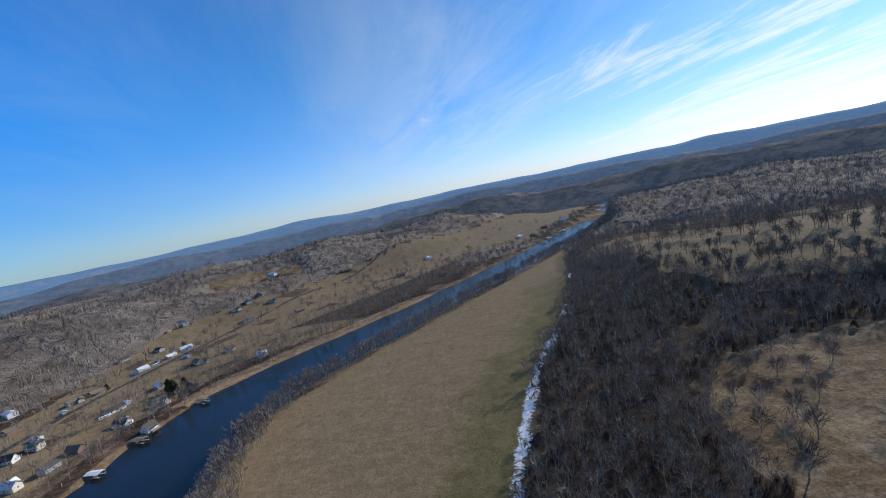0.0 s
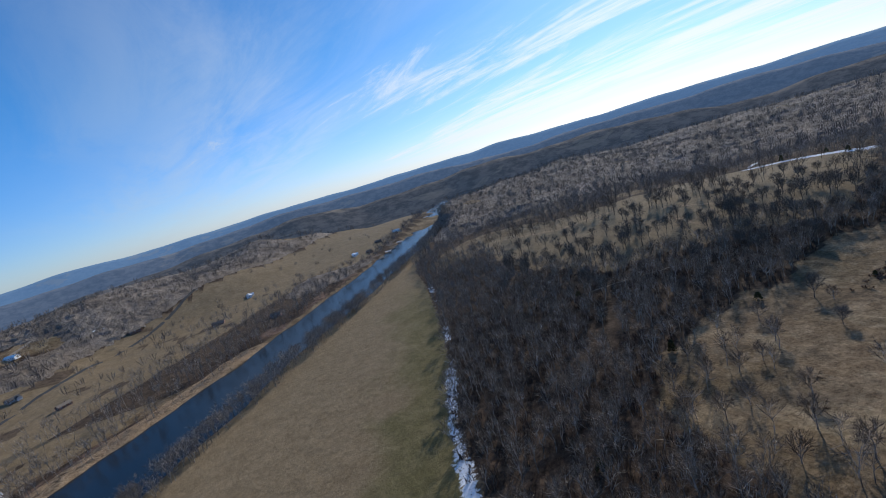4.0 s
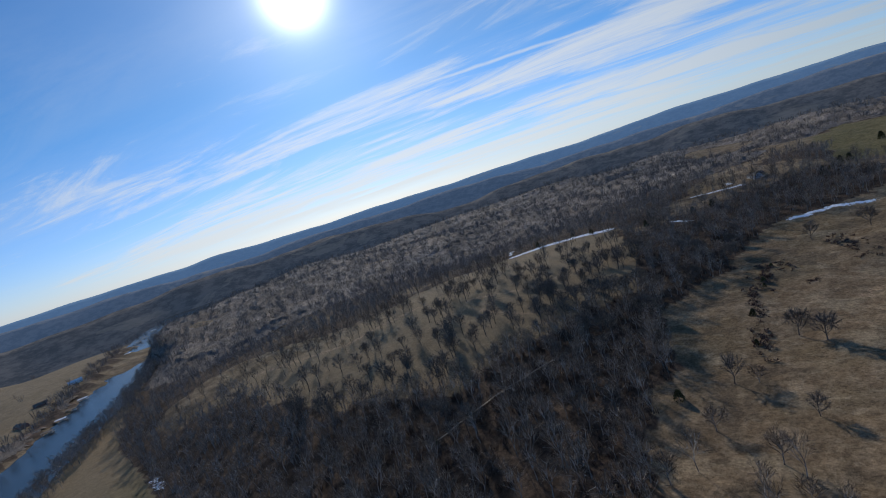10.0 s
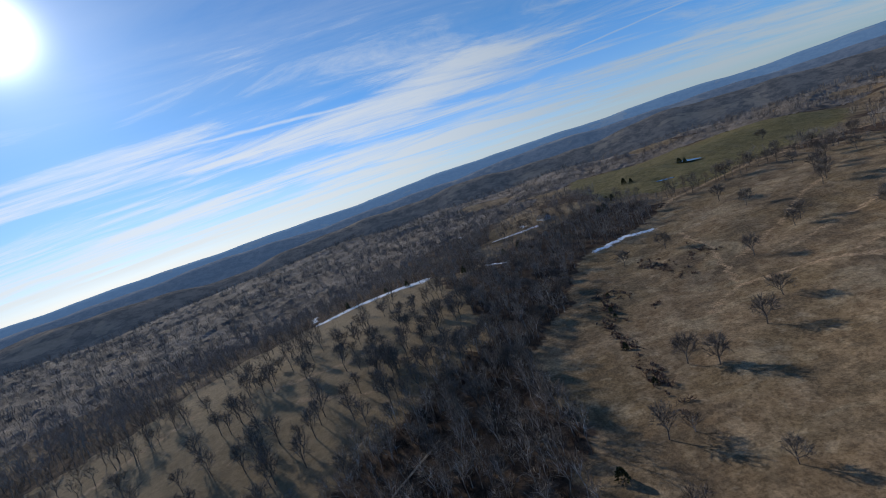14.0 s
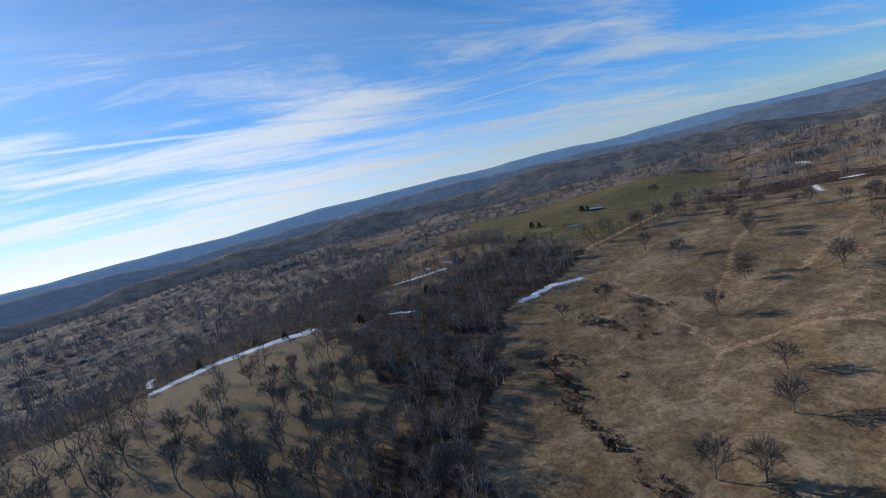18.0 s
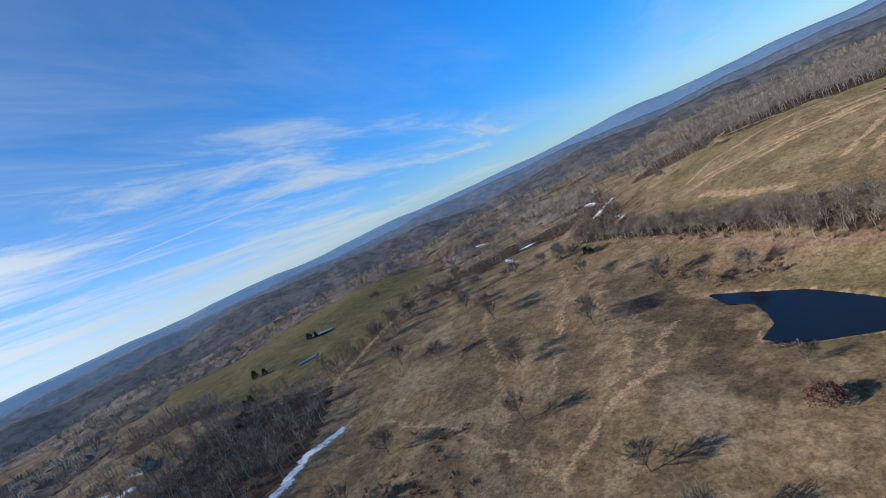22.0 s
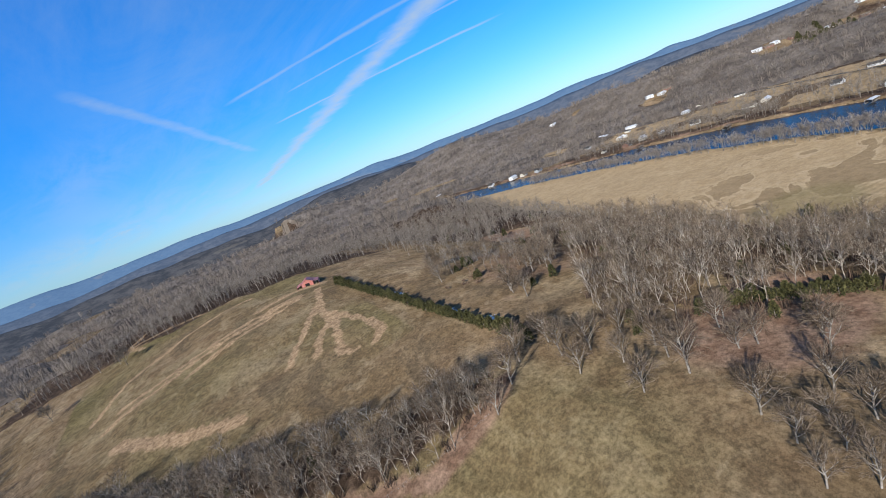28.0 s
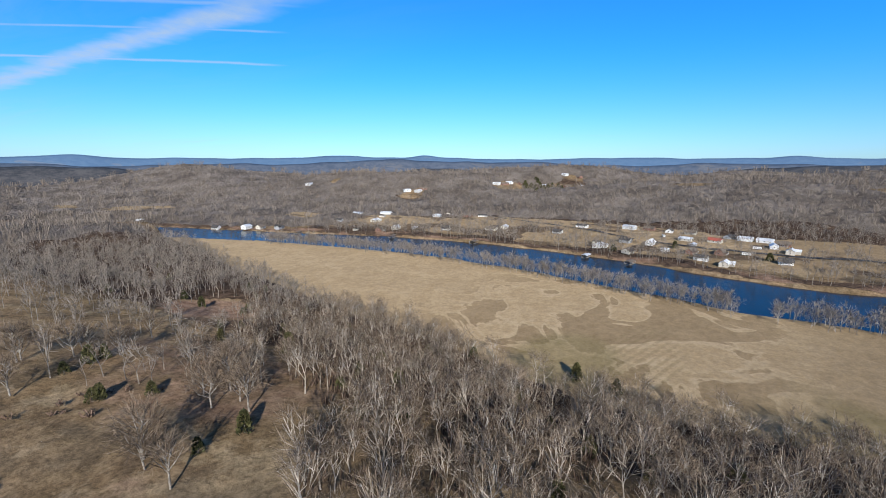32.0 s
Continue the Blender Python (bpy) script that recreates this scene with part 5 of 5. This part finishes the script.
OPENING_SHADE = shader("opening_shade", mottled((0.015, 0.014, 0.013), (0.03, 0.028, 0.026), 1.0), 0.95, 0.1)
DOORPAINT = shader("door_paint", mottled((0.16, 0.10, 0.07), (0.24, 0.17, 0.12), 1.0), 0.6, 0.3)
TIMBER = shader("weathered_timber", mottled((0.22, 0.19, 0.155), (0.34, 0.30, 0.25), 1.2), 0.85, 0.2)
ASPHALT = shader("asphalt", mottled((0.042, 0.042, 0.044), (0.075, 0.074, 0.072), 0.25, vary=0.15), 0.9, 0.2)
GRAVEL = shader("gravel", mottled((0.20, 0.165, 0.125), (0.29, 0.245, 0.19), 0.3, vary=0.2), 0.95, 0.1)
RUBBER = shader("tyre", rgb(0.02, 0.02, 0.02), 0.9, 0.2)
BLUE = shader("blue_paint", mottled((0.03, 0.10, 0.30), (0.05, 0.15, 0.38), 0.8, vary=0.1), 0.35, 0.5)


def gable_body(length, width, eaves, ridge):
    """Walls with two gables, the ridge along x."""
    bm = bmesh.new()
    a, b = length / 2, width / 2
    low = [bm.verts.new(p) for p in ((-a, -b, -1.2), (a, -b, -1.2), (a, b, -1.2), (-a, b, -1.2))]
    top = [bm.verts.new(p) for p in ((-a, -b, eaves), (a, -b, eaves), (a, b, eaves), (-a, b, eaves))]
    r0, r1 = bm.verts.new((-a, 0, ridge - 0.12)), bm.verts.new((a, 0, ridge - 0.12))
    bm.faces.new((low[0], low[1], top[1], top[0]))
    bm.faces.new((low[2], low[3], top[3], top[2]))
    bm.faces.new((low[1], low[2], top[2], r1, top[1]))
    bm.faces.new((low[3], low[0], top[0], r0, top[3]))
    bm.faces.new((top[0], top[1], r1, r0))
    bm.faces.new((top[2], top[3], r0, r1))
    bm.faces.new(low[::-1])
    return bm


def gable_roof(length, width, eaves, ridge, over=0.55, thick=0.16):
    bm = bmesh.new()
    a, b = length / 2 + over, width / 2 + over
    drop = (ridge - eaves) / (width / 2) * over
    for s in (-1, 1):
        pts = [(-a, 0, ridge), (a, 0, ridge), (a, s * b, eaves - drop), (-a, s * b, eaves - drop)]
        v = [bm.verts.new(p) for p in pts] + [bm.verts.new((p[0], p[1], p[2] + thick)) for p in pts]
        for f in ((0, 1, 2, 3), (7, 6, 5, 4), (0, 4, 5, 1), (1, 5, 6, 2), (2, 6, 7, 3), (3, 7, 4, 0)):
            bm.faces.new([v[i] for i in f])
    bmesh.ops.recalc_face_normals(bm, faces=bm.faces[:])
    return bm


def house(x, y, turn, length, width, eaves, ridge, wall, roof, label, name="house", windows=3, porch=False, chimney=False, wing=False, group="riverside houses"):
    root = thing(name, label, "house", group, (x, y, up(x, y) + 0.25), turn)
    part("wall", gable_body(length, width, eaves, ridge), wall, root)
    part("roof", gable_roof(length, width, eaves, ridge), roof, root)
    for s in (-1, 1):
        for k in range(windows):
            wx = (k + 0.5) / windows * length - length / 2
            if s == 1 and k == windows // 2:
                part("door", box(bmesh.new(), wx - 0.5, s * width / 2 - 0.03, 0.05, wx + 0.5, s * width / 2 + 0.06, 2.1, 0.02), DOORPAINT, root)
                continue
            w = part("window", box(bmesh.new(), wx - 0.75, s * width / 2 - 0.04, 0.9, wx + 0.75, s * width / 2 + 0.05, 2.15, 0.03), WHITE, root)
            part("pane", box(bmesh.new(), wx - 0.62, s * width / 2 + 0.05 * s - 0.015, 1.02, wx + 0.62, s * width / 2 + 0.07 * s + 0.015, 2.03), GLASS, w)
    for s in (-1, 1):
        w = part("window", box(bmesh.new(), s * length / 2 - 0.05, -0.7, 1.0, s * length / 2 + 0.05, 0.7, 2.2, 0.03), WHITE, root)
        part("pane", box(bmesh.new(), s * (length / 2 + 0.05) - 0.02, -0.57, 1.12, s * (length / 2 + 0.05) + 0.02, 0.57, 2.08), GLASS, w)
    if chimney:
        part("chimney", box(bmesh.new(), length * 0.22 - 0.45, 0.6, eaves - 0.2, length * 0.22 + 0.45, 1.5, ridge + 0.9, 0.04), BRICK, root)
    if porch:
        part("porch_roof", box(bmesh.new(), -length * 0.35, -width / 2 - 3.0, eaves - 0.5, length * 0.35, -width / 2 - 0.35, eaves - 0.35, 0.03), roof, root)
        part("porch_deck", box(bmesh.new(), -length * 0.35, -width / 2 - 3.0, -0.9, length * 0.35, -width / 2 - 0.02, 0.02, 0.03), TIMBER, root)
        for k in range(4):
            px = -length * 0.33 + k * length * 0.22
            part("post", box(bmesh.new(), px - 0.08, -width / 2 - 2.9, 0.02, px + 0.08, -width / 2 - 2.74, eaves - 0.5), WHITE, root)
    if wing:
        bm = gable_body(width * 0.8, width * 0.7, eaves * 0.92, ridge * 0.86)
        bm.transform(Matrix.Translation((length * 0.2, -width * 0.62, 0)) @ Matrix.Rotation(radians(90), 4, "Z"))
        part("wing", bm, wall, root)
        bm = gable_roof(width * 0.8, width * 0.7, eaves * 0.92, ridge * 0.86)
        bm.transform(Matrix.Translation((length * 0.2, -width * 0.62, 0)) @ Matrix.Rotation(radians(90), 4, "Z"))
        part("wing_roof", bm, roof, root)
    return root


def shed(x, y, turn, length, width, eaves, ridge, wall, roof, label, name="metal_shed"):
    root = thing(name, label, "shed", "sheds and garages", (x, y, up(x, y) + 0.15), turn)
    part("wall", gable_body(length, width, eaves, ridge), wall, root)
    part("roof", gable_roof(length, width, eaves, ridge, 0.3), roof, root)
    for s in (-1, 1):
        part("rolling_door", box(bmesh.new(), length / 2 - 0.04, s * width * 0.22 - 1.4, 0.0, length / 2 + 0.06, s * width * 0.22 + 1.4, min(eaves - 0.3, 3.0), 0.02), GREY, root)
    return root


def heading(x, y):
    """The run of the river near a place, in degrees."""
    d = np.hypot(RIVER[:, 0] - x, RIVER[:, 1] - y)
    k = int(np.clip(np.argmin(d), 1, len(RIVER) - 2))
    v = RIVER[k + 1] - RIVER[k - 1]
    return math.degrees(math.atan2(v[1], v[0]))


FRONT_ROW = [(-405, -132), (-347, -61), (-332, -25), (-382, -37), (-356, 38), (-309, 72), (-340, 123), (-380, -8), (-321, 412), (-308, 450), (-290, 478), (-335, 495), (-296, 586), (-382, 389), (-388, 371), (-336, 347), (-334, 372), (-347, 325),
             (-197, -614), (-219, -568), (-231, -550), (-245, -523), (-310, -375), (-332, -361), (-362, -290), (-241, 545), (-322, 555), (-327, 50), (-360, 66), (-386, 130), (-283, 390)]
BACK_ROW = [(-464, -115), (-483, -52), (-486, -26), (-477, 1), (-476, 27), (-417, 27), (-420, 58), (-460, 71), (-451, 89), (-449, 109), (-433, 126), (-497, 491), (-428, 494), (-416, 512), (-352, 448), (-426, 652), (-388, 613), (-382, 641),
            (-461, 628), (-436, 744), (-335, 748), (-448, 440), (-372, 795), (-361, 822), (-247, 739), (-401, -503), (-436, -465), (-362, -428), (-456, -367), (-334, -483), (-361, -520), (-489, -363), (-485, -322), (-500, -300), (-391, -228), (-408, -215), (-404, 576), (-318, 820), (-327, 913), (-411, 116)]
OUTLYING = [(-264, 1014), (-215, 995), (-362, 973), (-88, 878), (-38, 1025), (-352, 854), (-172, -793), (212, 1075), (182, 1090), (-9, 809), (-752, -397), (-770, -386), (-790, -384), (-814, -363), (-845, -314), (-873, -271), (-886, -240), (-900, -215),
            (-951, -303), (-958, -268), (-605, -544), (-626, -514), (-610, -515), (-738, -1117), (-561, -803), (-286, -1261), (330, 1230), (260, 1160), (1041, 618), (1065, 600), (1020, 640), (880, 372), (905, 455)]


def make_houses():
    rng = np.random.RandomState(12)
    looks = [(WHITE, SHINGLE, "white house with a dark shingle roof"), (WHITE, TIN, "white house with a pale metal roof"), (CREAM, BROWN_ROOF, "cream house with a brown shingle roof"), (GREY, SHINGLE, "grey-sided house with a dark roof"),
             (BRICK, BROWN_ROOF, "brown brick house with a brown roof"), (CREAM, TIN, "cream house with a pale metal roof")]
    for k, (x, y) in enumerate(FRONT_ROW):
        wall, roof, words = looks[k % len(looks)]
        if (x, y) == (-382, 389):
            wall, roof, words = CREAM, GREEN_ROOF, "cream house with a green metal roof"
        if (x, y) in ((-321, 412), (-388, 371), (-308, 450)):
            wall, roof, words = WHITE, SHINGLE, "white gabled house with a black roof"
        house(x, y, heading(x, y) + (90 if k % 3 else 0) + rng.normal(0, 5), 11 + 4 * rng.rand(), 7.5 + 2 * rng.rand(), 2.8 + 0.6 * (k % 2), 5.4 + 1.4 * rng.rand(), wall, roof, words + " above the river bank", porch=k % 2 == 0, chimney=k % 3 == 0, wing=k % 4 == 1)
    for k, (x, y) in enumerate(BACK_ROW):
        turn = heading(x, y) + rng.normal(0, 5) + (90 if k % 4 == 3 else 0)
        if (x, y) in ((-497, 491), (-451, 89), (-401, -503), (-436, -465), (-483, -52), (-451, 109), (-327, 913)):
            shed(x, y, turn, 15 + 5 * rng.rand(), 10, 3.6, 5.6, WHITE, TIN, "long white metal building with a pale roof")
            continue
        wall, roof, words = looks[(k * 2 + k // 5) % len(looks)]
        if (x, y) == (-420, 58):
            wall, roof, words = CREAM, RED_ROOF, "cream house with an orange-red metal roof"
        house(x, y, turn, 12 + 5 * rng.rand(), 7.8 + 1.2 * rng.rand(), 2.7, 4.6 + 0.8 * rng.rand(), wall, roof, words + " on open lawn", porch=k % 3 == 1, chimney=k % 4 == 0, wing=k % 5 == 2)
    for k, (x, y) in enumerate(OUTLYING):
        wall, roof, words = looks[(k * 3 + 1) % len(looks)]
        house(x, y, rng.rand() * 180, 14 + 6 * rng.rand(), 9, 2.9, 5.4, wall, roof, words + " among bare trees", windows=3, wing=k % 2 == 0, group="outlying houses")
    house(745, 230, 25, 17, 11, 3.2, 6.4, GREY, SHINGLE, "grey farmhouse with a dark shingle roof under bare oaks", "farmhouse", porch=True, chimney=True, wing=True, group="outlying houses")
    for x, y in ((-372, -60), (-395, 45), (-330, 60), (-360, 20), (-420, 470), (-355, 470), (-330, 430), (-402, 415), (-405, 610), (-360, 600), (-318, 565), (-355, -330), (-300, -400), (-410, -440)):
        wall, roof = ((WHITE, TIN), (GREY, TIN), (CREAM, SHINGLE))[int(rng.randint(3))]
        shed(x + 6, y - 8, heading(x, y) + (0, 90)[int(rng.randint(2))], 7 + 3 * rng.rand(), 5 + rng.rand(), 2.5, 3.7, wall, roof, "small garden shed with a gable roof")


make_houses()


def camper(x, y, turn, paint, label):
    """A caravan trailer on two wheels."""
    root = thing("camper_trailer", label, "caravan", "campers", (x, y, up(x, y)), turn)
    part("body", box(bmesh.new(), -4.2, -1.25, 0.7, 4.2, 1.25, 3.2, 0.22), paint, root)
    part("door", box(bmesh.new(), 1.0, -1.3, 0.8, 1.75, -1.22, 2.7, 0.02), GREY, root)
    for k in (-2.6, -0.6, 2.9):
        part("window", box(bmesh.new(), k - 0.5, -1.3, 1.7, k + 0.5, -1.22, 2.5, 0.02), GLASS, root)
    for s in (-1, 1):
        for k in (-0.55, 0.35):
            bm = bmesh.new()
            bmesh.ops.create_cone(bm, cap_ends=True, segments=16, radius1=0.38, radius2=0.38, depth=0.25, matrix=Matrix.Translation((k, s * 1.1, 0.38)) @ Matrix.Rotation(radians(90), 4, "X"))
            part("wheel", bm, RUBBER, root)
    part("tow_bar", box(bmesh.new(), 4.1, -0.1, 0.45, 5.4, 0.1, 0.6, 0.02), GREY, root)
    return root


for x, y, turn, paint, label in ((-402, 556, 52, BLUE, "blue and white caravan parked on the grass"), (-396, 572, 55, WHITE, "white caravan parked on the grass"), (-391, 583, 56, WHITE, "white caravan parked on the grass"),
                                 (-352, 432, 50, WHITE, "white caravan beside a house"), (-395, 100, 84, WHITE, "white caravan beside a house"), (-362, 90, 100, WHITE, "white caravan beside a house"), (-430, 0, 20, WHITE, "white caravan beside a house")):
    camper(x, y, turn, paint, label)


def boat_dock(x, y, turn, label="covered boat dock with a weathered roof"):
    root = thing("boat_dock", label, "dock", "boat docks", (x, y, -2.55), turn)
    for s in (-1, 1):
        part("deck", box(bmesh.new(), -6, s * 2.6 - 0.8, 0.15, 6, s * 2.6 + 0.8, 0.45, 0.03), TIMBER, root)
    part("deck", box(bmesh.new(), 4.6, -1.8, 0.15, 6, 1.8, 0.45, 0.03), TIMBER, root)
    part("roof", gable_roof(12.5, 7.0, 3.0, 3.8, 0.2, 0.1), TIN if int(x) % 3 == 0 else BROWN_ROOF, root)
    for px in (-5.7, 0, 5.7):
        for s in (-1, 1):
            part("post", box(bmesh.new(), px - 0.08, s * 3.3 - 0.08, -1.2, px + 0.08, s * 3.3 + 0.08, 3.1), GREY, root)
    part("gangway", box(bmesh.new(), 6.0, -0.6, 0.25, 13.5, 0.6, 0.4, 0.02), TIMBER, root)


for x, y in ((-308, -211), (-303, -60), (-296, -10), (-296, 375), (-303, 330), (-258, 436), (190, 992), (217, 1026), (239, 1060), (269, 1096), (411, 1301), (452, 1360), (491, 1417), (530, 1470), (566, 1516), (626, 1590), (-285, -330), (-235, -470)):
    rdist = river(np.array([float(x)]), np.array([float(y)]))
    d = heading(x, y) + 90
    away = (-rdist[0]) - 33
    boat_dock(x - away * math.cos(radians(d)), y - away * math.sin(radians(d)), d)


def barn(x, y, turn):
    root = thing("barn", "faded red metal barn with dark-painted doorways on a hilltop", "barn", "", (x, y, up(x, y)), turn)
    part("wall", gable_body(13, 10, 3.8, 6.6), BARN_RED, root)
    part("roof", gable_roof(13, 10, 3.8, 6.6, 0.4), BARN_RED, root)
    for s in (-1, 1):
        bm = bmesh.new()
        pts = [(-6.5, s * 5.05, 3.5), (6.5, s * 5.05, 3.5), (6.5, s * 9.6, 2.4), (-6.5, s * 9.6, 2.4)]
        v = [bm.verts.new(p) for p in pts] + [bm.verts.new((p[0], p[1], p[2] + 0.12)) for p in pts]
        for f in ((0, 1, 2, 3), (7, 6, 5, 4), (0, 4, 5, 1), (1, 5, 6, 2), (2, 6, 7, 3), (3, 7, 4, 0)):
            bm.faces.new([v[i] for i in f])
        bmesh.ops.recalc_face_normals(bm, faces=bm.faces[:])
        part("lean_to_roof", bm, BARN_RED, root)
        part("lean_to_wall", box(bmesh.new(), -6.4, s * 9.5 - 0.08, -1, 6.4, s * 9.5 + 0.08, 2.4), BARN_RED, root)
        for px in (-6.3, -2.1, 2.1, 6.3):
            part("post", box(bmesh.new(), px - 0.12, s * 7.3 - 0.12, -1, px + 0.12, s * 7.3 + 0.12, 2.9), TIMBER, root)
    for s in (-1, 1):
        # near-black panel on the closed wall, painted as the shade inside a doorway
        part("doorway", box(bmesh.new(), s * 6.5 - 0.05, -1.9, 0, s * 6.5 + 0.05, 1.9, 3.2), OPENING_SHADE, root)
        part("sliding_door", box(bmesh.new(), s * 6.62 - 0.05, 2.0, 0.1, s * 6.62 + 0.05, 4.2, 3.2, 0.02), BARN_RED, root)
    return root


barn(243, -252, 75)
LANE_GROUND = lambda x, y: height(x, y) + 0.9 * waves(x, y, 75, 8) + 0.35 * waves(x, y, 24, 9) + 0.45
ribbon("road", VILLAGE_ROAD, 3.2, LANE_GROUND, ASPHALT, "narrow dark asphalt village road", "road", 8.0)
ribbon("road", UPPER_LANE, 2.4, LANE_GROUND, GRAVEL, "pale gravel lane along the foot of the wood", "road", 8.0)

ribbon("road", FOREST_TRACK, 0.7, LANE_GROUND, GRAVEL, "pale gravel track through bare woods", "road", 5.0)


# ---------------------------------------------------------------- brush, fence and field marks
def make_brush():
    rng = np.random.RandomState(31)
    spots = []
    for cx, cy, rx, ry, n in ((479, 160, 18, 9, 46), (465, 192, 14, 8, 34), (441, 189, 7, 5, 12), (483, 196, 12, 8, 26), (405, 225, 6, 5, 10), (446, 240, 14, 7, 26), (345, 12, 22, 8, 30), (430, 250, 25, 5, 50), (360, 260, 55, 5, 110),
                              (320, 96, 10, 4, 12), (388, -2, 16, 6, 18), (180, 330, 30, 8, 26), (150, -92, 30, 14, 20), (232, 14, 10, 6, 16)):
        for _ in range(n):
            spots.append((cx + rng.normal(0, rx * 0.55), cy + rng.normal(0, ry * 0.55)))
    v, q = [], []
    for px, py in spots:
        h = up(px, py)
        s = 0.6 + 0.9 * rng.rand()
        for _ in range(14):
            d = unit(np.array([rng.normal(), rng.normal(), 0.6 + abs(rng.normal())]))
            a = np.array([px, py, h - 0.1]) + np.array([rng.normal(0, 0.4), rng.normal(0, 0.4), 0]) * s
            e = a + d * 1.5 * s
            w = unit(np.cross(d, rng.normal(0, 1, 3))) * 0.16 * s
            k = len(v)
            v += [a - w * 0.5, a + w * 0.5, e + w, e - w]
            q.append((k, k + 1, k + 2, k + 3))
    tagged(new("brush", quads("brush", v, q, (BRUSH,))), "clumps of dry dark russet brush", "brush", kind="stuff")


BRUSH = shader("dry_brush", island((0.09, 0.055, 0.042), (0.17, 0.115, 0.085)), 0.9, 0.1)
make_brush()


def make_fence(name, line, gap, label):
    """Posts with two wires along a lane."""
    root = thing(name, label, "fence")
    seg = np.hypot(*np.diff(line, axis=0).T)
    run = np.concatenate([[0], np.cumsum(seg)])
    bm = box(bmesh.new(), -0.07, -0.07, -0.3, 0.07, 0.07, 1.3, 0.015)
    me = bpy.data.meshes.new("post")
    bm.to_mesh(me)
    bm.free()
    me.materials.append(TIMBER)
    tops = []
    for s in np.arange(0, run[-1], gap):
        px, py = float(np.interp(s, run, line[:, 0])), float(np.interp(s, run, line[:, 1]))
        z = up(px, py)
        part("post", me, None, root, loc=(px, py, z))
        tops.append(np.array([px, py, z]))
    for level in (0.6, 1.15):
        bones = [(a + [0, 0, level], b + [0, 0, level], 0.012, 0.012, 0) for a, b in zip(tops, tops[1:])]
        part("wire", quads("wire", *tubes(bones, (3,), 0.012), (GREY,)), None, root)


make_fence("fence", LANE + np.array([6.0, 3.0]), 6.0, "wooden post and wire fence along a farm lane")
make_fence("fence", TREELINE + np.array([4.0, 14.0]), 6.0, "wooden post and wire fence beside a tree line")
